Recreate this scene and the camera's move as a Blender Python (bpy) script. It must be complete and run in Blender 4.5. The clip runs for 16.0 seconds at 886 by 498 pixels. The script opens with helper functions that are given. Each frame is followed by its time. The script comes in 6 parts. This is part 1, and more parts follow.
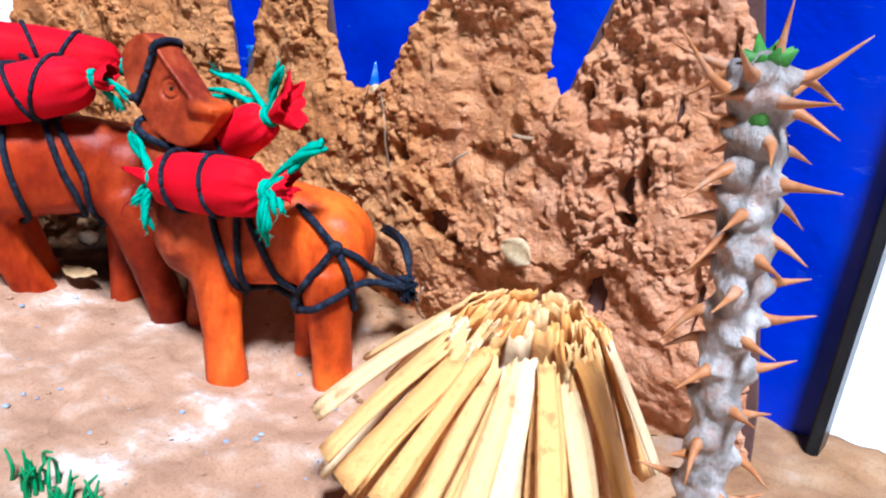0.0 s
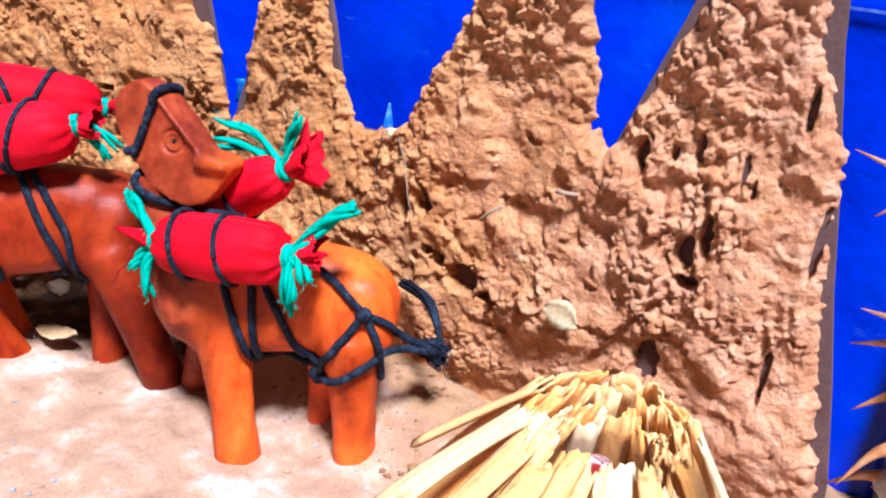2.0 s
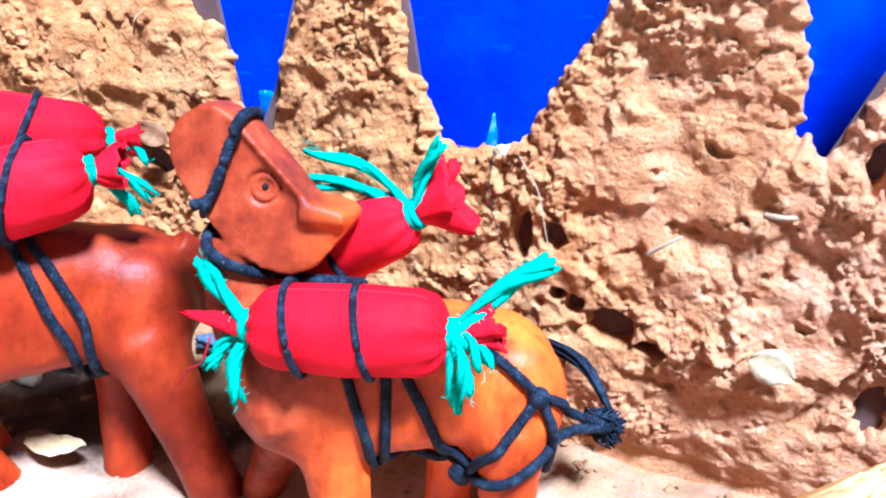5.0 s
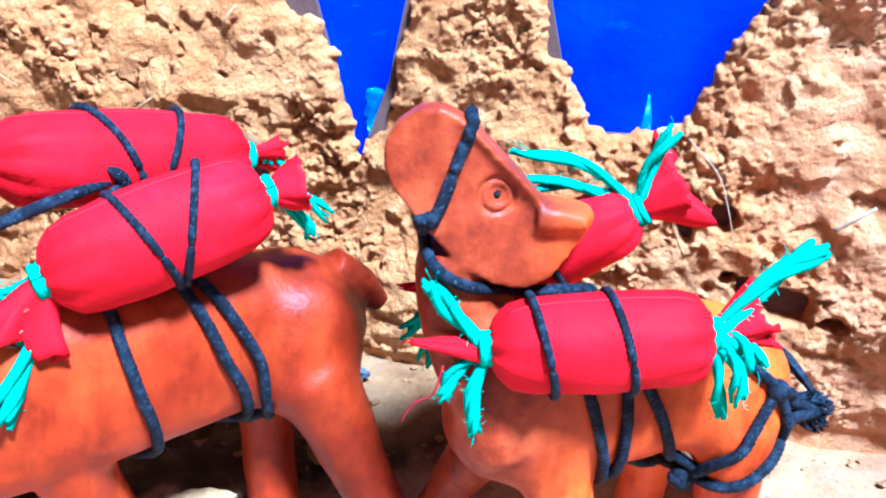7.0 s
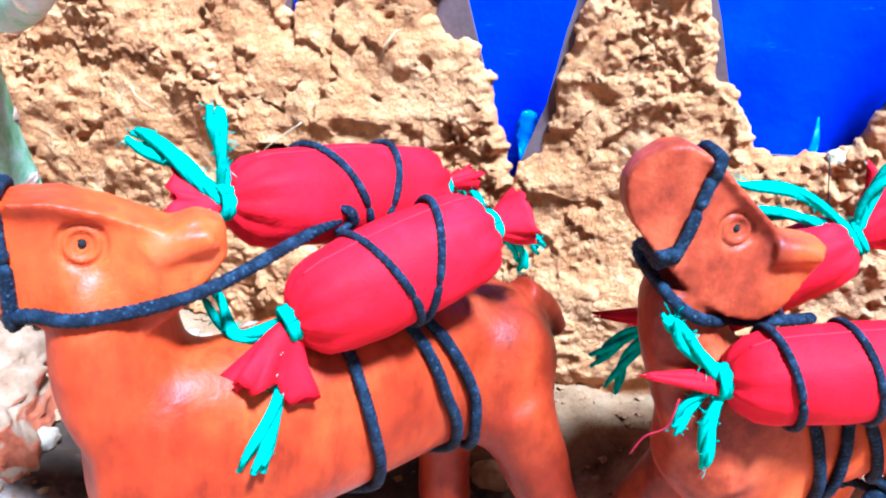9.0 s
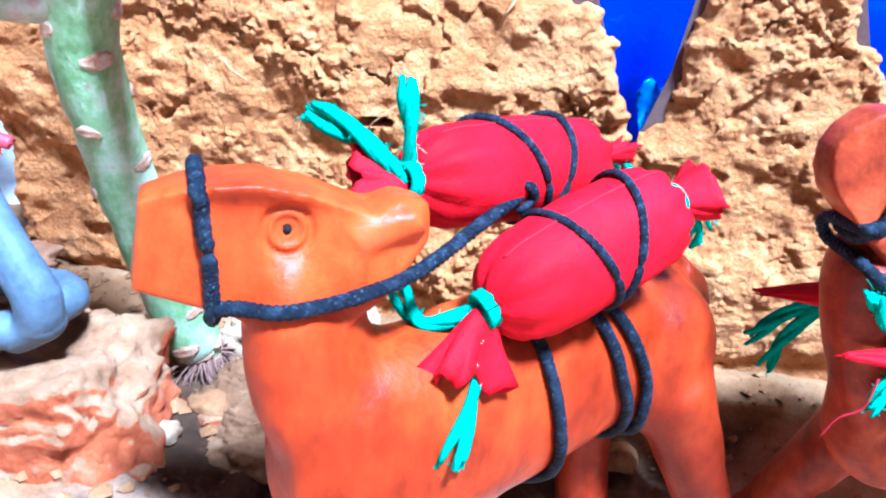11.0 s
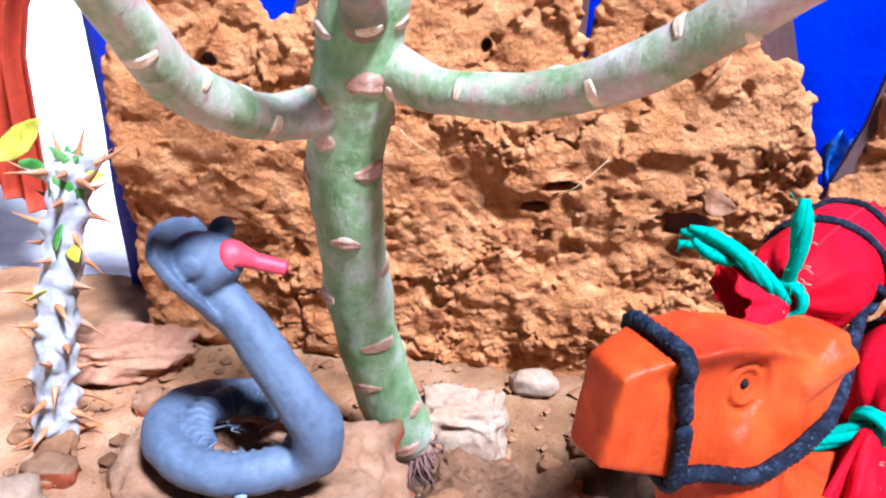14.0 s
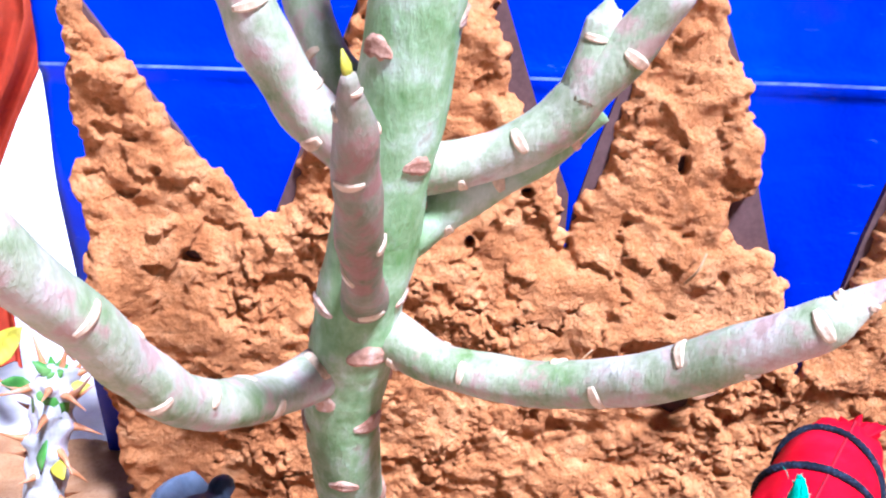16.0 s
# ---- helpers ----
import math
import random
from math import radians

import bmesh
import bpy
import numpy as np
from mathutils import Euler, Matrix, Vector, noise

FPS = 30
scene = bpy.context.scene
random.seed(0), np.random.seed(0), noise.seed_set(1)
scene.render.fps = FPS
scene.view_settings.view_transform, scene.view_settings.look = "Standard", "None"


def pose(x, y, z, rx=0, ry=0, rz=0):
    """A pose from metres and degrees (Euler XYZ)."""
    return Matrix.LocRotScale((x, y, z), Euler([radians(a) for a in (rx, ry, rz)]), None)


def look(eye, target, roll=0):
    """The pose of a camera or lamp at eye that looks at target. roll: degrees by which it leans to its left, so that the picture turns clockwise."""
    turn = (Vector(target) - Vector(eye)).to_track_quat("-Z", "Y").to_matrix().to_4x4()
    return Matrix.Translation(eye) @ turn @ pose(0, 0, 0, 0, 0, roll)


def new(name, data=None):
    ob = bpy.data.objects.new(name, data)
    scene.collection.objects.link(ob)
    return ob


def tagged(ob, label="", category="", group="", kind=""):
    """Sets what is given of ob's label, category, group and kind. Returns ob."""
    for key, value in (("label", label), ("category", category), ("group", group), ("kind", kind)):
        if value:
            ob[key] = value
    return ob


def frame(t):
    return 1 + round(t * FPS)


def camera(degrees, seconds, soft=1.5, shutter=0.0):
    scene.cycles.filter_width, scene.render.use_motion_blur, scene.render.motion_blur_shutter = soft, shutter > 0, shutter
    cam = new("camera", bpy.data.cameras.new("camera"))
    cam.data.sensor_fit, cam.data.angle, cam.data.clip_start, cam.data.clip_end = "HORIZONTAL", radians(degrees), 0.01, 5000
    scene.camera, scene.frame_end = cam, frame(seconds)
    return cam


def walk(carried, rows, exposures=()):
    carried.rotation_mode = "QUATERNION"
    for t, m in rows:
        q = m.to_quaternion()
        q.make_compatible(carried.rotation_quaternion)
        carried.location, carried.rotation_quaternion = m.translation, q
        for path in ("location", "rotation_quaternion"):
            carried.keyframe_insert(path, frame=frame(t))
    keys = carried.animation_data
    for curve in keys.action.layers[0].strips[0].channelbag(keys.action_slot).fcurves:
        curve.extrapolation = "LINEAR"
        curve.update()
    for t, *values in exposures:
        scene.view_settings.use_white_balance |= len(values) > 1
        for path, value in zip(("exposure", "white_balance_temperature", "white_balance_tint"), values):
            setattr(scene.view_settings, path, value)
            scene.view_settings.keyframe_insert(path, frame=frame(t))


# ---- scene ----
cam = camera(56.2, 16.0, 2.1)
METRES, EYE, TILT, LEAN, TURN = 0.6, 0.195, -20.14, -6.85, 40.3
ROWS = [
    (0.0, 0.0, 0.0, 0.0, 0.0, 0.0, -0.0),
    (0.5, -0.0077, -0.0011, 0.0114, -1.23, 0.15, -0.23),
    (1.0, -0.0286, 0.0121, 0.0248, -2.24, -0.12, -0.12),
    (1.5, -0.05, 0.032, 0.0346, -2.77, -0.56, 0.6),
    (2.0, -0.0657, 0.0482, 0.047, -4.6, -0.59, 1.17),
    (2.5, -0.0847, 0.0773, 0.0584, -7.13, -1.2, 2.09),
    (3.0, -0.0987, 0.1004, 0.0607, -9.55, -1.44, 3.17),
    (3.5, -0.1261, 0.1369, 0.0679, -10.99, -1.72, 3.35),
    (6.0, -0.2639, 0.2313, 0.0986, -18.5, -2.97, 8.47),
    (6.5, -0.3039, 0.2459, 0.1017, -20.96, -3.8, 9.68),
    (7.0, -0.3394, 0.2779, 0.121, -22.03, -4.36, 10.68),
    (7.5, -0.3601, 0.2927, 0.1314, -22.27, -4.74, 10.92),
    (8.0, -0.388, 0.297, 0.1392, -22.69, -4.76, 11.06),
    (8.5, -0.4161, 0.3048, 0.1526, -23.02, -4.74, 11.16),
    (11.0, -0.5003, 0.3721, 0.1767, -25.36, -7.32, 12.18),
    (11.5, -0.5347, 0.3948, 0.1925, -25.25, -7.41, 12.23),
    (12.0, -0.5584, 0.4155, 0.2169, -25.39, -7.63, 12.74),
    (12.5, -0.5894, 0.4007, 0.2466, -27.96, -7.85, 12.29),
    (13.0, -0.5951, 0.4136, 0.255, -29.64, -8.62, 13.25),
    (13.5, -0.6053, 0.441, 0.2508, -31.13, -9.96, 14.17),
    (14.0, -0.6202, 0.4691, 0.2678, -32.36, -10.59, 15.12),
    (14.5, -0.6102, 0.4699, 0.2955, -34.34, -10.24, 15.86),
    (15.0, -0.6189, 0.4509, 0.3207, -35.54, -9.48, 15.91),
    (15.5, -0.6157, 0.4461, 0.336, -35.72, -8.77, 15.92),
    (16.0, -0.6091, 0.4715, 0.3537, -35.52, -8.3, 16.26),
]
EXPOSURES = [(0.0, 0.62, 5200, 9), (1.5, 0.80, 5200, 11), (3.5, 1.30, 4740, 7), (7.0, 1.74, 4080, -3), (8.5, 1.82, 3920, -5), (11.0, 1.84, 4180, 0), (12.5, 1.18, 4820, 12), (13.5, 1.18, 4980, 16), (16.0, 1.36, 5020, 25)]
walk(cam, [(t, pose(0, 0, EYE, TILT, LEAN, TURN) @ pose(METRES * x, METRES * y, METRES * z, 90 + pitch, roll, yaw)) for t, x, y, z, yaw, pitch, roll in ROWS], EXPOSURES)


# ---- light ----
world = bpy.data.worlds.new("sky")
scene.world = world
world.use_nodes = True
wn = world.node_tree.nodes
sky = wn.new("ShaderNodeTexSky")
sky.sky_type = "NISHITA"
sky.sun_disc = False
sky.sun_elevation, sky.sun_rotation = radians(59.3), radians(138)
sky.air_density, sky.dust_density, sky.ozone_density = 1.0, 3.0, 1.0
world.node_tree.links.new(sky.outputs["Color"], wn["Background"].inputs["Color"])
wn["Background"].inputs["Strength"].default_value = 0.003
sun_data = bpy.data.lights.new("sun", "SUN")
sun_data.energy, sun_data.angle, sun_data.color = 5.8, radians(10), (1.0, 0.98, 0.96)
sun = new("sun", sun_data)
sun.matrix_world = look((0.34, -0.38, 0.86), (0.0, 0.0, 0.0))


# ---- materials ----
def material(name, rough=0.6, metal=0.0):
    m = bpy.data.materials.new(name)
    m.use_nodes = True
    b = m.node_tree.nodes["Principled BSDF"]
    b.inputs["Roughness"].default_value, b.inputs["Metallic"].default_value = rough, metal
    b.inputs["Specular IOR Level"].default_value = 0.3
    return m, m.node_tree, b


def node(tree, kind, **values):
    n = tree.nodes.new(kind)
    for key, value in values.items():
        n.inputs[key.replace("_", " ")].default_value = value
    return n


def noise_fac(tree, scale, detail=5.0, rough=0.6, stretch=None):
    co = tree.nodes.new("ShaderNodeTexCoord")
    n = node(tree, "ShaderNodeTexNoise", Scale=scale, Detail=detail, Roughness=rough)
    if stretch:
        mp = tree.nodes.new("ShaderNodeMapping")
        mp.inputs["Scale"].default_value = stretch
        tree.links.new(co.outputs["Object"], mp.inputs["Vector"])
        tree.links.new(mp.outputs["Vector"], n.inputs["Vector"])
    else:
        tree.links.new(co.outputs["Object"], n.inputs["Vector"])
    return n.outputs["Fac"]


def ramp(tree, fac, stops):
    r = tree.nodes.new("ShaderNodeValToRGB")
    e = r.color_ramp.elements
    while len(e) < len(stops):
        e.new(0.5)
    for el, (p, c) in zip(e, stops):
        el.position, el.color = p, (*c, 1)
    tree.links.new(fac, r.inputs["Fac"])
    return r.outputs["Color"]


def mixed(tree, a, b, fac, how="MIX"):
    m = tree.nodes.new("ShaderNodeMix")
    m.data_type, m.blend_type = "RGBA", how
    for sock, v in ((m.inputs[0], fac), (m.inputs[6], a), (m.inputs[7], b)):
        if isinstance(v, bpy.types.NodeSocket):
            tree.links.new(v, sock)
        else:
            sock.default_value = v if isinstance(v, float) else (*v, 1)
    return m.outputs[2]


def bump(tree, b, fac, metres, strength=1.0):
    n = node(tree, "ShaderNodeBump", Strength=strength, Distance=metres)
    tree.links.new(fac, n.inputs["Height"])
    tree.links.new(n.outputs["Normal"], b.inputs["Normal"])


def two_scale(name, dark, mid, light, coarse, fine, relief, rough=0.6, bumpscale=None, stretch=None, spot=0.5):
    m, t, b = material(name, rough)
    c1 = ramp(t, noise_fac(t, coarse, stretch=stretch), [(0.3, dark), (0.5, mid), (0.7, light)])
    c2 = ramp(t, noise_fac(t, fine, stretch=stretch), [(0.3, tuple(v * 0.62 for v in mid)), (0.52, mid), (0.72, tuple(min(1, v * 1.35) for v in mid))])
    t.links.new(mixed(t, c1, c2, spot), b.inputs["Base Color"])
    if relief:
        bump(t, b, noise_fac(t, bumpscale or fine, 8, 0.7, stretch), relief)
    return m


def mud_material():
    """Dried mud: tan grains and crumbs, paler and pinker towards the east end."""
    m, t, b = material("mud", 0.95)
    c = ramp(t, noise_fac(t, 26, 7, 0.62), [(0.30, (0.379, 0.129, 0.030)), (0.5, (0.568, 0.245, 0.079)), (0.70, (0.692, 0.369, 0.154))])
    grain = ramp(t, noise_fac(t, 210, 8, 0.7), [(0.32, (0.290, 0.088, 0.021)), (0.5, (0.558, 0.231, 0.072)), (0.66, (0.714, 0.406, 0.189))])
    c = mixed(t, c, grain, 0.45)
    pale = ramp(t, noise_fac(t, 120, 7, 0.65), [(0.32, (0.486, 0.188, 0.084)), (0.5, (0.673, 0.315, 0.170)), (0.68, (0.795, 0.457, 0.291))])
    co = t.nodes.new("ShaderNodeTexCoord")
    sep = t.nodes.new("ShaderNodeSeparateXYZ")
    t.links.new(co.outputs["Object"], sep.inputs[0])
    ad = t.nodes.new("ShaderNodeMath")
    ad.operation = "MULTIPLY_ADD"
    t.links.new(noise_fac(t, 24, 5), ad.inputs[0])
    ad.inputs[1].default_value = 0.22
    t.links.new(sep.outputs["X"], ad.inputs[2])
    east = node(t, "ShaderNodeMapRange")
    east.inputs["From Min"].default_value, east.inputs["From Max"].default_value, east.inputs["To Max"].default_value = -0.16, 0.0, 0.85
    t.links.new(ad.outputs[0], east.inputs["Value"])
    c = mixed(t, c, pale, east.outputs["Result"])
    deep = ramp(t, noise_fac(t, 90, 8, 0.68), [(0.32, (0.316, 0.100, 0.023)), (0.5, (0.574, 0.228, 0.069)), (0.68, (0.731, 0.370, 0.151))])
    west = node(t, "ShaderNodeMapRange")
    west.inputs["From Min"].default_value, west.inputs["From Max"].default_value, west.inputs["To Max"].default_value = -0.24, -0.36, 0.8
    t.links.new(ad.outputs[0], west.inputs["Value"])
    c = mixed(t, c, deep, west.outputs["Result"])
    fine = ramp(t, noise_fac(t, 700, 7, 0.75), [(0.36, (0.55, 0.45, 0.38)), (0.47, (1, 1, 1))])
    t.links.new(mixed(t, c, fine, 0.4, "MULTIPLY"), b.inputs["Base Color"])
    crumb = node(t, "ShaderNodeTexVoronoi", Scale=620.0)
    warp = node(t, "ShaderNodeTexNoise", Scale=500.0, Detail=4.0)
    t.links.new(co.outputs["Object"], warp.inputs["Vector"])
    shift = t.nodes.new("ShaderNodeVectorMath")
    shift.operation = "MULTIPLY_ADD"
    t.links.new(warp.outputs["Color"], shift.inputs[0])
    shift.inputs[1].default_value = (0.003, 0.003, 0.003)
    t.links.new(co.outputs["Object"], shift.inputs[2])
    t.links.new(shift.outputs[0], crumb.inputs["Vector"])
    first = node(t, "ShaderNodeBump", Strength=0.65, Distance=0.0011)
    first.invert = True
    t.links.new(crumb.outputs["Distance"], first.inputs["Height"])
    second = node(t, "ShaderNodeBump", Strength=1.0, Distance=0.0010)
    t.links.new(noise_fac(t, 640, 9, 0.75), second.inputs["Height"])
    t.links.new(first.outputs["Normal"], second.inputs["Normal"])
    flake = ramp(t, noise_fac(t, 230, 9, 0.68), [(0.40, (0, 0, 0)), (0.47, (0.55, 0.55, 0.55)), (0.50, (0.60, 0.60, 0.60)), (0.58, (1, 1, 1))])
    third = node(t, "ShaderNodeBump", Strength=0.45, Distance=0.0010)
    t.links.new(flake, third.inputs["Height"])
    t.links.new(second.outputs["Normal"], third.inputs["Normal"])
    t.links.new(third.outputs["Normal"], b.inputs["Normal"])
    return m


MUD = mud_material()


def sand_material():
    """Pale sand that turns to brown soil towards the shrub; behind the lead camel the soil's colour also holds shade.
    """
    m, t, b = material("sand", 0.95)
    pale = ramp(t, noise_fac(t, 34, 5), [(0.32, (0.33, 0.180, 0.105)), (0.5, (0.43, 0.250, 0.155)), (0.60, (0.52, 0.36, 0.265)), (0.68, (0.64, 0.57, 0.52))])
    # brown soil, blackened to carry the shade behind the lead camel
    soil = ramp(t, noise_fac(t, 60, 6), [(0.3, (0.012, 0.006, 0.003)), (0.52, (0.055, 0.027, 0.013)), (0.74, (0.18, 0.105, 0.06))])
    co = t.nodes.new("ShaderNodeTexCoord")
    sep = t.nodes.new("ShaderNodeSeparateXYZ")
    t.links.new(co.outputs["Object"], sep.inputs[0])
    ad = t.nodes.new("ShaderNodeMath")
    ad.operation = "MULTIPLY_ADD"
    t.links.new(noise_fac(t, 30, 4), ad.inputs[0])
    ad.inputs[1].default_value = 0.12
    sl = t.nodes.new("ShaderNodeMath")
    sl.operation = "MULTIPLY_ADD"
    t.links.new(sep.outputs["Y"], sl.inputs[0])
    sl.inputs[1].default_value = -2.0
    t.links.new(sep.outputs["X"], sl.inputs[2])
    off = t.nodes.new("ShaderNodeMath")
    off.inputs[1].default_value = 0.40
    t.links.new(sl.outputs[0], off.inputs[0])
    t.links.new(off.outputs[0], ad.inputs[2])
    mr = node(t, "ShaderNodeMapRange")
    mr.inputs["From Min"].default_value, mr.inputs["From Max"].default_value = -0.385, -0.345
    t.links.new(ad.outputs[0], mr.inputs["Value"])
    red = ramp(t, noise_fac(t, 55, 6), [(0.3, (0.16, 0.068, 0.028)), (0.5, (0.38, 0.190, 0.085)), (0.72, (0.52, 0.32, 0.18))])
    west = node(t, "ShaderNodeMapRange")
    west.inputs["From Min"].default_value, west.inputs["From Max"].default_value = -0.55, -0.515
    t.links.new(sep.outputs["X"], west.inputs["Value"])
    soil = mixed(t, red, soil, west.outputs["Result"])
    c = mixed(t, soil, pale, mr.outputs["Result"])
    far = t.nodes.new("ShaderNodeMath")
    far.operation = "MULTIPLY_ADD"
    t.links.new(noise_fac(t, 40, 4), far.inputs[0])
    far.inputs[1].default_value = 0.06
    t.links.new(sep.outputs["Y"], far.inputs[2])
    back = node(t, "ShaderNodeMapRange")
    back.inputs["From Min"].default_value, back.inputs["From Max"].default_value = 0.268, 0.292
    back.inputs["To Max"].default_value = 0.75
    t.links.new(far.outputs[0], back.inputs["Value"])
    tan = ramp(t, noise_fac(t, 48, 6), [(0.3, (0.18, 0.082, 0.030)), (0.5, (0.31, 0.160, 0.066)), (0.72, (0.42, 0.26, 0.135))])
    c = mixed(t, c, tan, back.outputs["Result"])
    fine = ramp(t, noise_fac(t, 700, 6, 0.7), [(0.3, (0.62, 0.55, 0.5)), (0.5, (1, 1, 1)), (0.7, (1.0, 1.0, 1.0))])
    t.links.new(mixed(t, c, fine, 0.8, "MULTIPLY"), b.inputs["Base Color"])
    bump(t, b, noise_fac(t, 900, 8, 0.7), 0.0007)
    return m


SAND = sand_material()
CARD = two_scale("cardboard", (0.068, 0.036, 0.032), (0.098, 0.052, 0.047), (0.135, 0.078, 0.070), 60, 500, 0.0001, 0.8)


def brick_material():
    """Broken orange brick, bare on its steep sides and under a crust of sand on top."""
    m, t, b = material("broken_brick", 0.95)
    crust = ramp(t, noise_fac(t, 90, 7, 0.65), [(0.3, (0.192, 0.086, 0.038)), (0.5, (0.352, 0.187, 0.095)), (0.7, (0.464, 0.289, 0.171))])
    bare = ramp(t, noise_fac(t, 150, 6), [(0.3, (0.24, 0.045, 0.014)), (0.55, (0.48, 0.110, 0.035)), (0.75, (0.56, 0.20, 0.09))])
    geo = t.nodes.new("ShaderNodeNewGeometry")
    sep = t.nodes.new("ShaderNodeSeparateXYZ")
    t.links.new(geo.outputs["Normal"], sep.inputs[0])
    steep = t.nodes.new("ShaderNodeMath")
    steep.operation = "MULTIPLY_ADD"
    t.links.new(noise_fac(t, 38, 5, 0.55), steep.inputs[0])
    steep.inputs[1].default_value = -2.0
    t.links.new(sep.outputs["Z"], steep.inputs[2])
    where = node(t, "ShaderNodeMapRange")
    where.inputs["From Min"].default_value, where.inputs["From Max"].default_value = -0.72, -0.86
    t.links.new(steep.outputs[0], where.inputs["Value"])
    t.links.new(mixed(t, crust, bare, where.outputs["Result"]), b.inputs["Base Color"])
    bump(t, b, noise_fac(t, 420, 9, 0.75), 0.0017)
    return m


BRICK = brick_material()
STONE = two_scale("stone", (0.2232, 0.1302, 0.0682), (0.341, 0.2356, 0.1488), (0.4464, 0.3596, 0.2728), 70, 450, 0.0006, 0.9, 500)
REDSTONE = two_scale("red_stone", (0.28, 0.125, 0.065), (0.42, 0.205, 0.110), (0.52, 0.31, 0.19), 70, 450, 0.0006, 0.9, 500)
DRYLEAF = two_scale("dry_leaf", (0.2604, 0.1364, 0.0496), (0.4092, 0.2604, 0.124), (0.5084, 0.3844, 0.2356), 90, 600, 0.0003, 0.7)
BROWNLEAF = two_scale("brown_leaf", (0.0868, 0.0341, 0.0124), (0.186, 0.0806, 0.031), (0.2976, 0.1612, 0.0744), 110, 600, 0.0003, 0.6)
SEED = two_scale("pale_husk", (0.4464, 0.2852, 0.124), (0.527, 0.3968, 0.2232), (0.589, 0.5084, 0.3596), 150, 700, 0.0002, 0.6)
def straw_material():
    """Dry split stalks, each from amber to bleached."""
    m, t, b = material("straw", 0.42)
    info = t.nodes.new("ShaderNodeObjectInfo")
    own = ramp(t, info.outputs["Random"], [(0.0, (0.775, 0.334, 0.069)), (0.3, (0.854, 0.445, 0.144)), (0.7, (0.854, 0.548, 0.237)), (1.0, (0.854, 0.652, 0.389))])
    grain = ramp(t, noise_fac(t, 260, 6, 0.7, (2.2, 2.2, 0.22)), [(0.3, (0.6, 0.42, 0.24)), (0.46, (1, 1, 1)), (0.7, (1, 1, 1))])
    c = mixed(t, own, grain, 0.45, "MULTIPLY")
    spot = ramp(t, noise_fac(t, 110, 5, 0.6), [(0.58, (0, 0, 0)), (0.72, (0.7, 0.7, 0.7))])
    t.links.new(mixed(t, c, (0.279, 0.1054, 0.031), spot), b.inputs["Base Color"])
    bump(t, b, noise_fac(t, 420, 6, 0.7, (2.5, 2.5, 0.2)), 0.0007)
    return m


STRAW = straw_material()
CLAY = two_scale("grey_clay", (0.0403, 0.057, 0.0868), (0.0775, 0.1054, 0.1519), (0.1178, 0.155, 0.2108), 60, 400, 0.0003, 0.55, 350)
PINK = two_scale("pink_clay", (0.465, 0.0186, 0.0372), (0.527, 0.0372, 0.062), (0.558, 0.124, 0.1364), 80, 400, 0.0002, 0.45)
def cord_material():
    """Braided black-blue cord with worn pale flecks."""
    m, t, b = material("black_cord", 0.55)
    c = ramp(t, noise_fac(t, 300, 5), [(0.3, (0.003, 0.005, 0.010)), (0.5, (0.007, 0.011, 0.023)), (0.72, (0.03, 0.045, 0.075))])
    fleck = ramp(t, noise_fac(t, 1300, 4, 0.6), [(0.58, (0, 0, 0)), (0.74, (0.6, 0.6, 0.6))])
    t.links.new(mixed(t, c, (0.13, 0.18, 0.25), fleck), b.inputs["Base Color"])
    bump(t, b, noise_fac(t, 1700, 5, 0.7), 0.0006)
    return m


CORD = cord_material()
CORD.node_tree.nodes["Principled BSDF"].inputs["Specular IOR Level"].default_value = 0.14
YARN = two_scale("turquoise_yarn", (0.0, 0.2232, 0.1364), (0.0, 0.3472, 0.2356), (0.0124, 0.4464, 0.3348), 300, 1600, 0.0003, 0.8, 2600)
GRASS = two_scale("green_plastic", (0.0, 0.1364, 0.031), (0.0124, 0.2232, 0.0744), (0.062, 0.31, 0.124), 100, 700, 0.0, 0.5)
THORN = two_scale("thorn", (0.248, 0.062, 0.0124), (0.4092, 0.1674, 0.062), (0.5208, 0.4092, 0.3224), 130, 500, 0.0001, 0.5)
SCAR = two_scale("leaf_scar", (0.36, 0.155, 0.085), (0.66, 0.50, 0.33), (0.78, 0.70, 0.52), 200, 700, 0.0002, 0.7)
TRUNKSCAR = two_scale("trunk_scar", (0.24, 0.075, 0.035), (0.50, 0.29, 0.19), (0.76, 0.66, 0.54), 190, 800, 0.0006, 0.8, spot=0.3)
YELLOW = two_scale("yellow_leaf", (0.2604, 0.248, 0.0124), (0.4216, 0.3844, 0.031), (0.5084, 0.4464, 0.124), 90, 500, 0.0002, 0.5)
WHITE = two_scale("white_plaster", (0.62, 0.62, 0.62), (0.68, 0.68, 0.68), (0.74, 0.74, 0.74), 6, 60, 0.0, 0.8)
CURTAIN = two_scale("orange_cloth", (0.2604, 0.0186, 0.005), (0.3844, 0.0372, 0.0093), (0.465, 0.0744, 0.0248), 20, 200, 0.0, 0.8)
FILM = two_scale("pale_blue_film", (0.004, 0.060, 0.465), (0.020, 0.130, 0.545), (0.25, 0.38, 0.62), 120, 400, 0.0002, 0.25)
PUPIL = two_scale("dark_pupil", (0.003, 0.003, 0.003), (0.006, 0.005, 0.005), (0.012, 0.010, 0.010), 60, 400, 0.0, 0.9)
DARK = two_scale("dark_strip", (0.003, 0.006, 0.008), (0.008, 0.011, 0.014), (0.02, 0.024, 0.028), 60, 400, 0.0, 0.3)
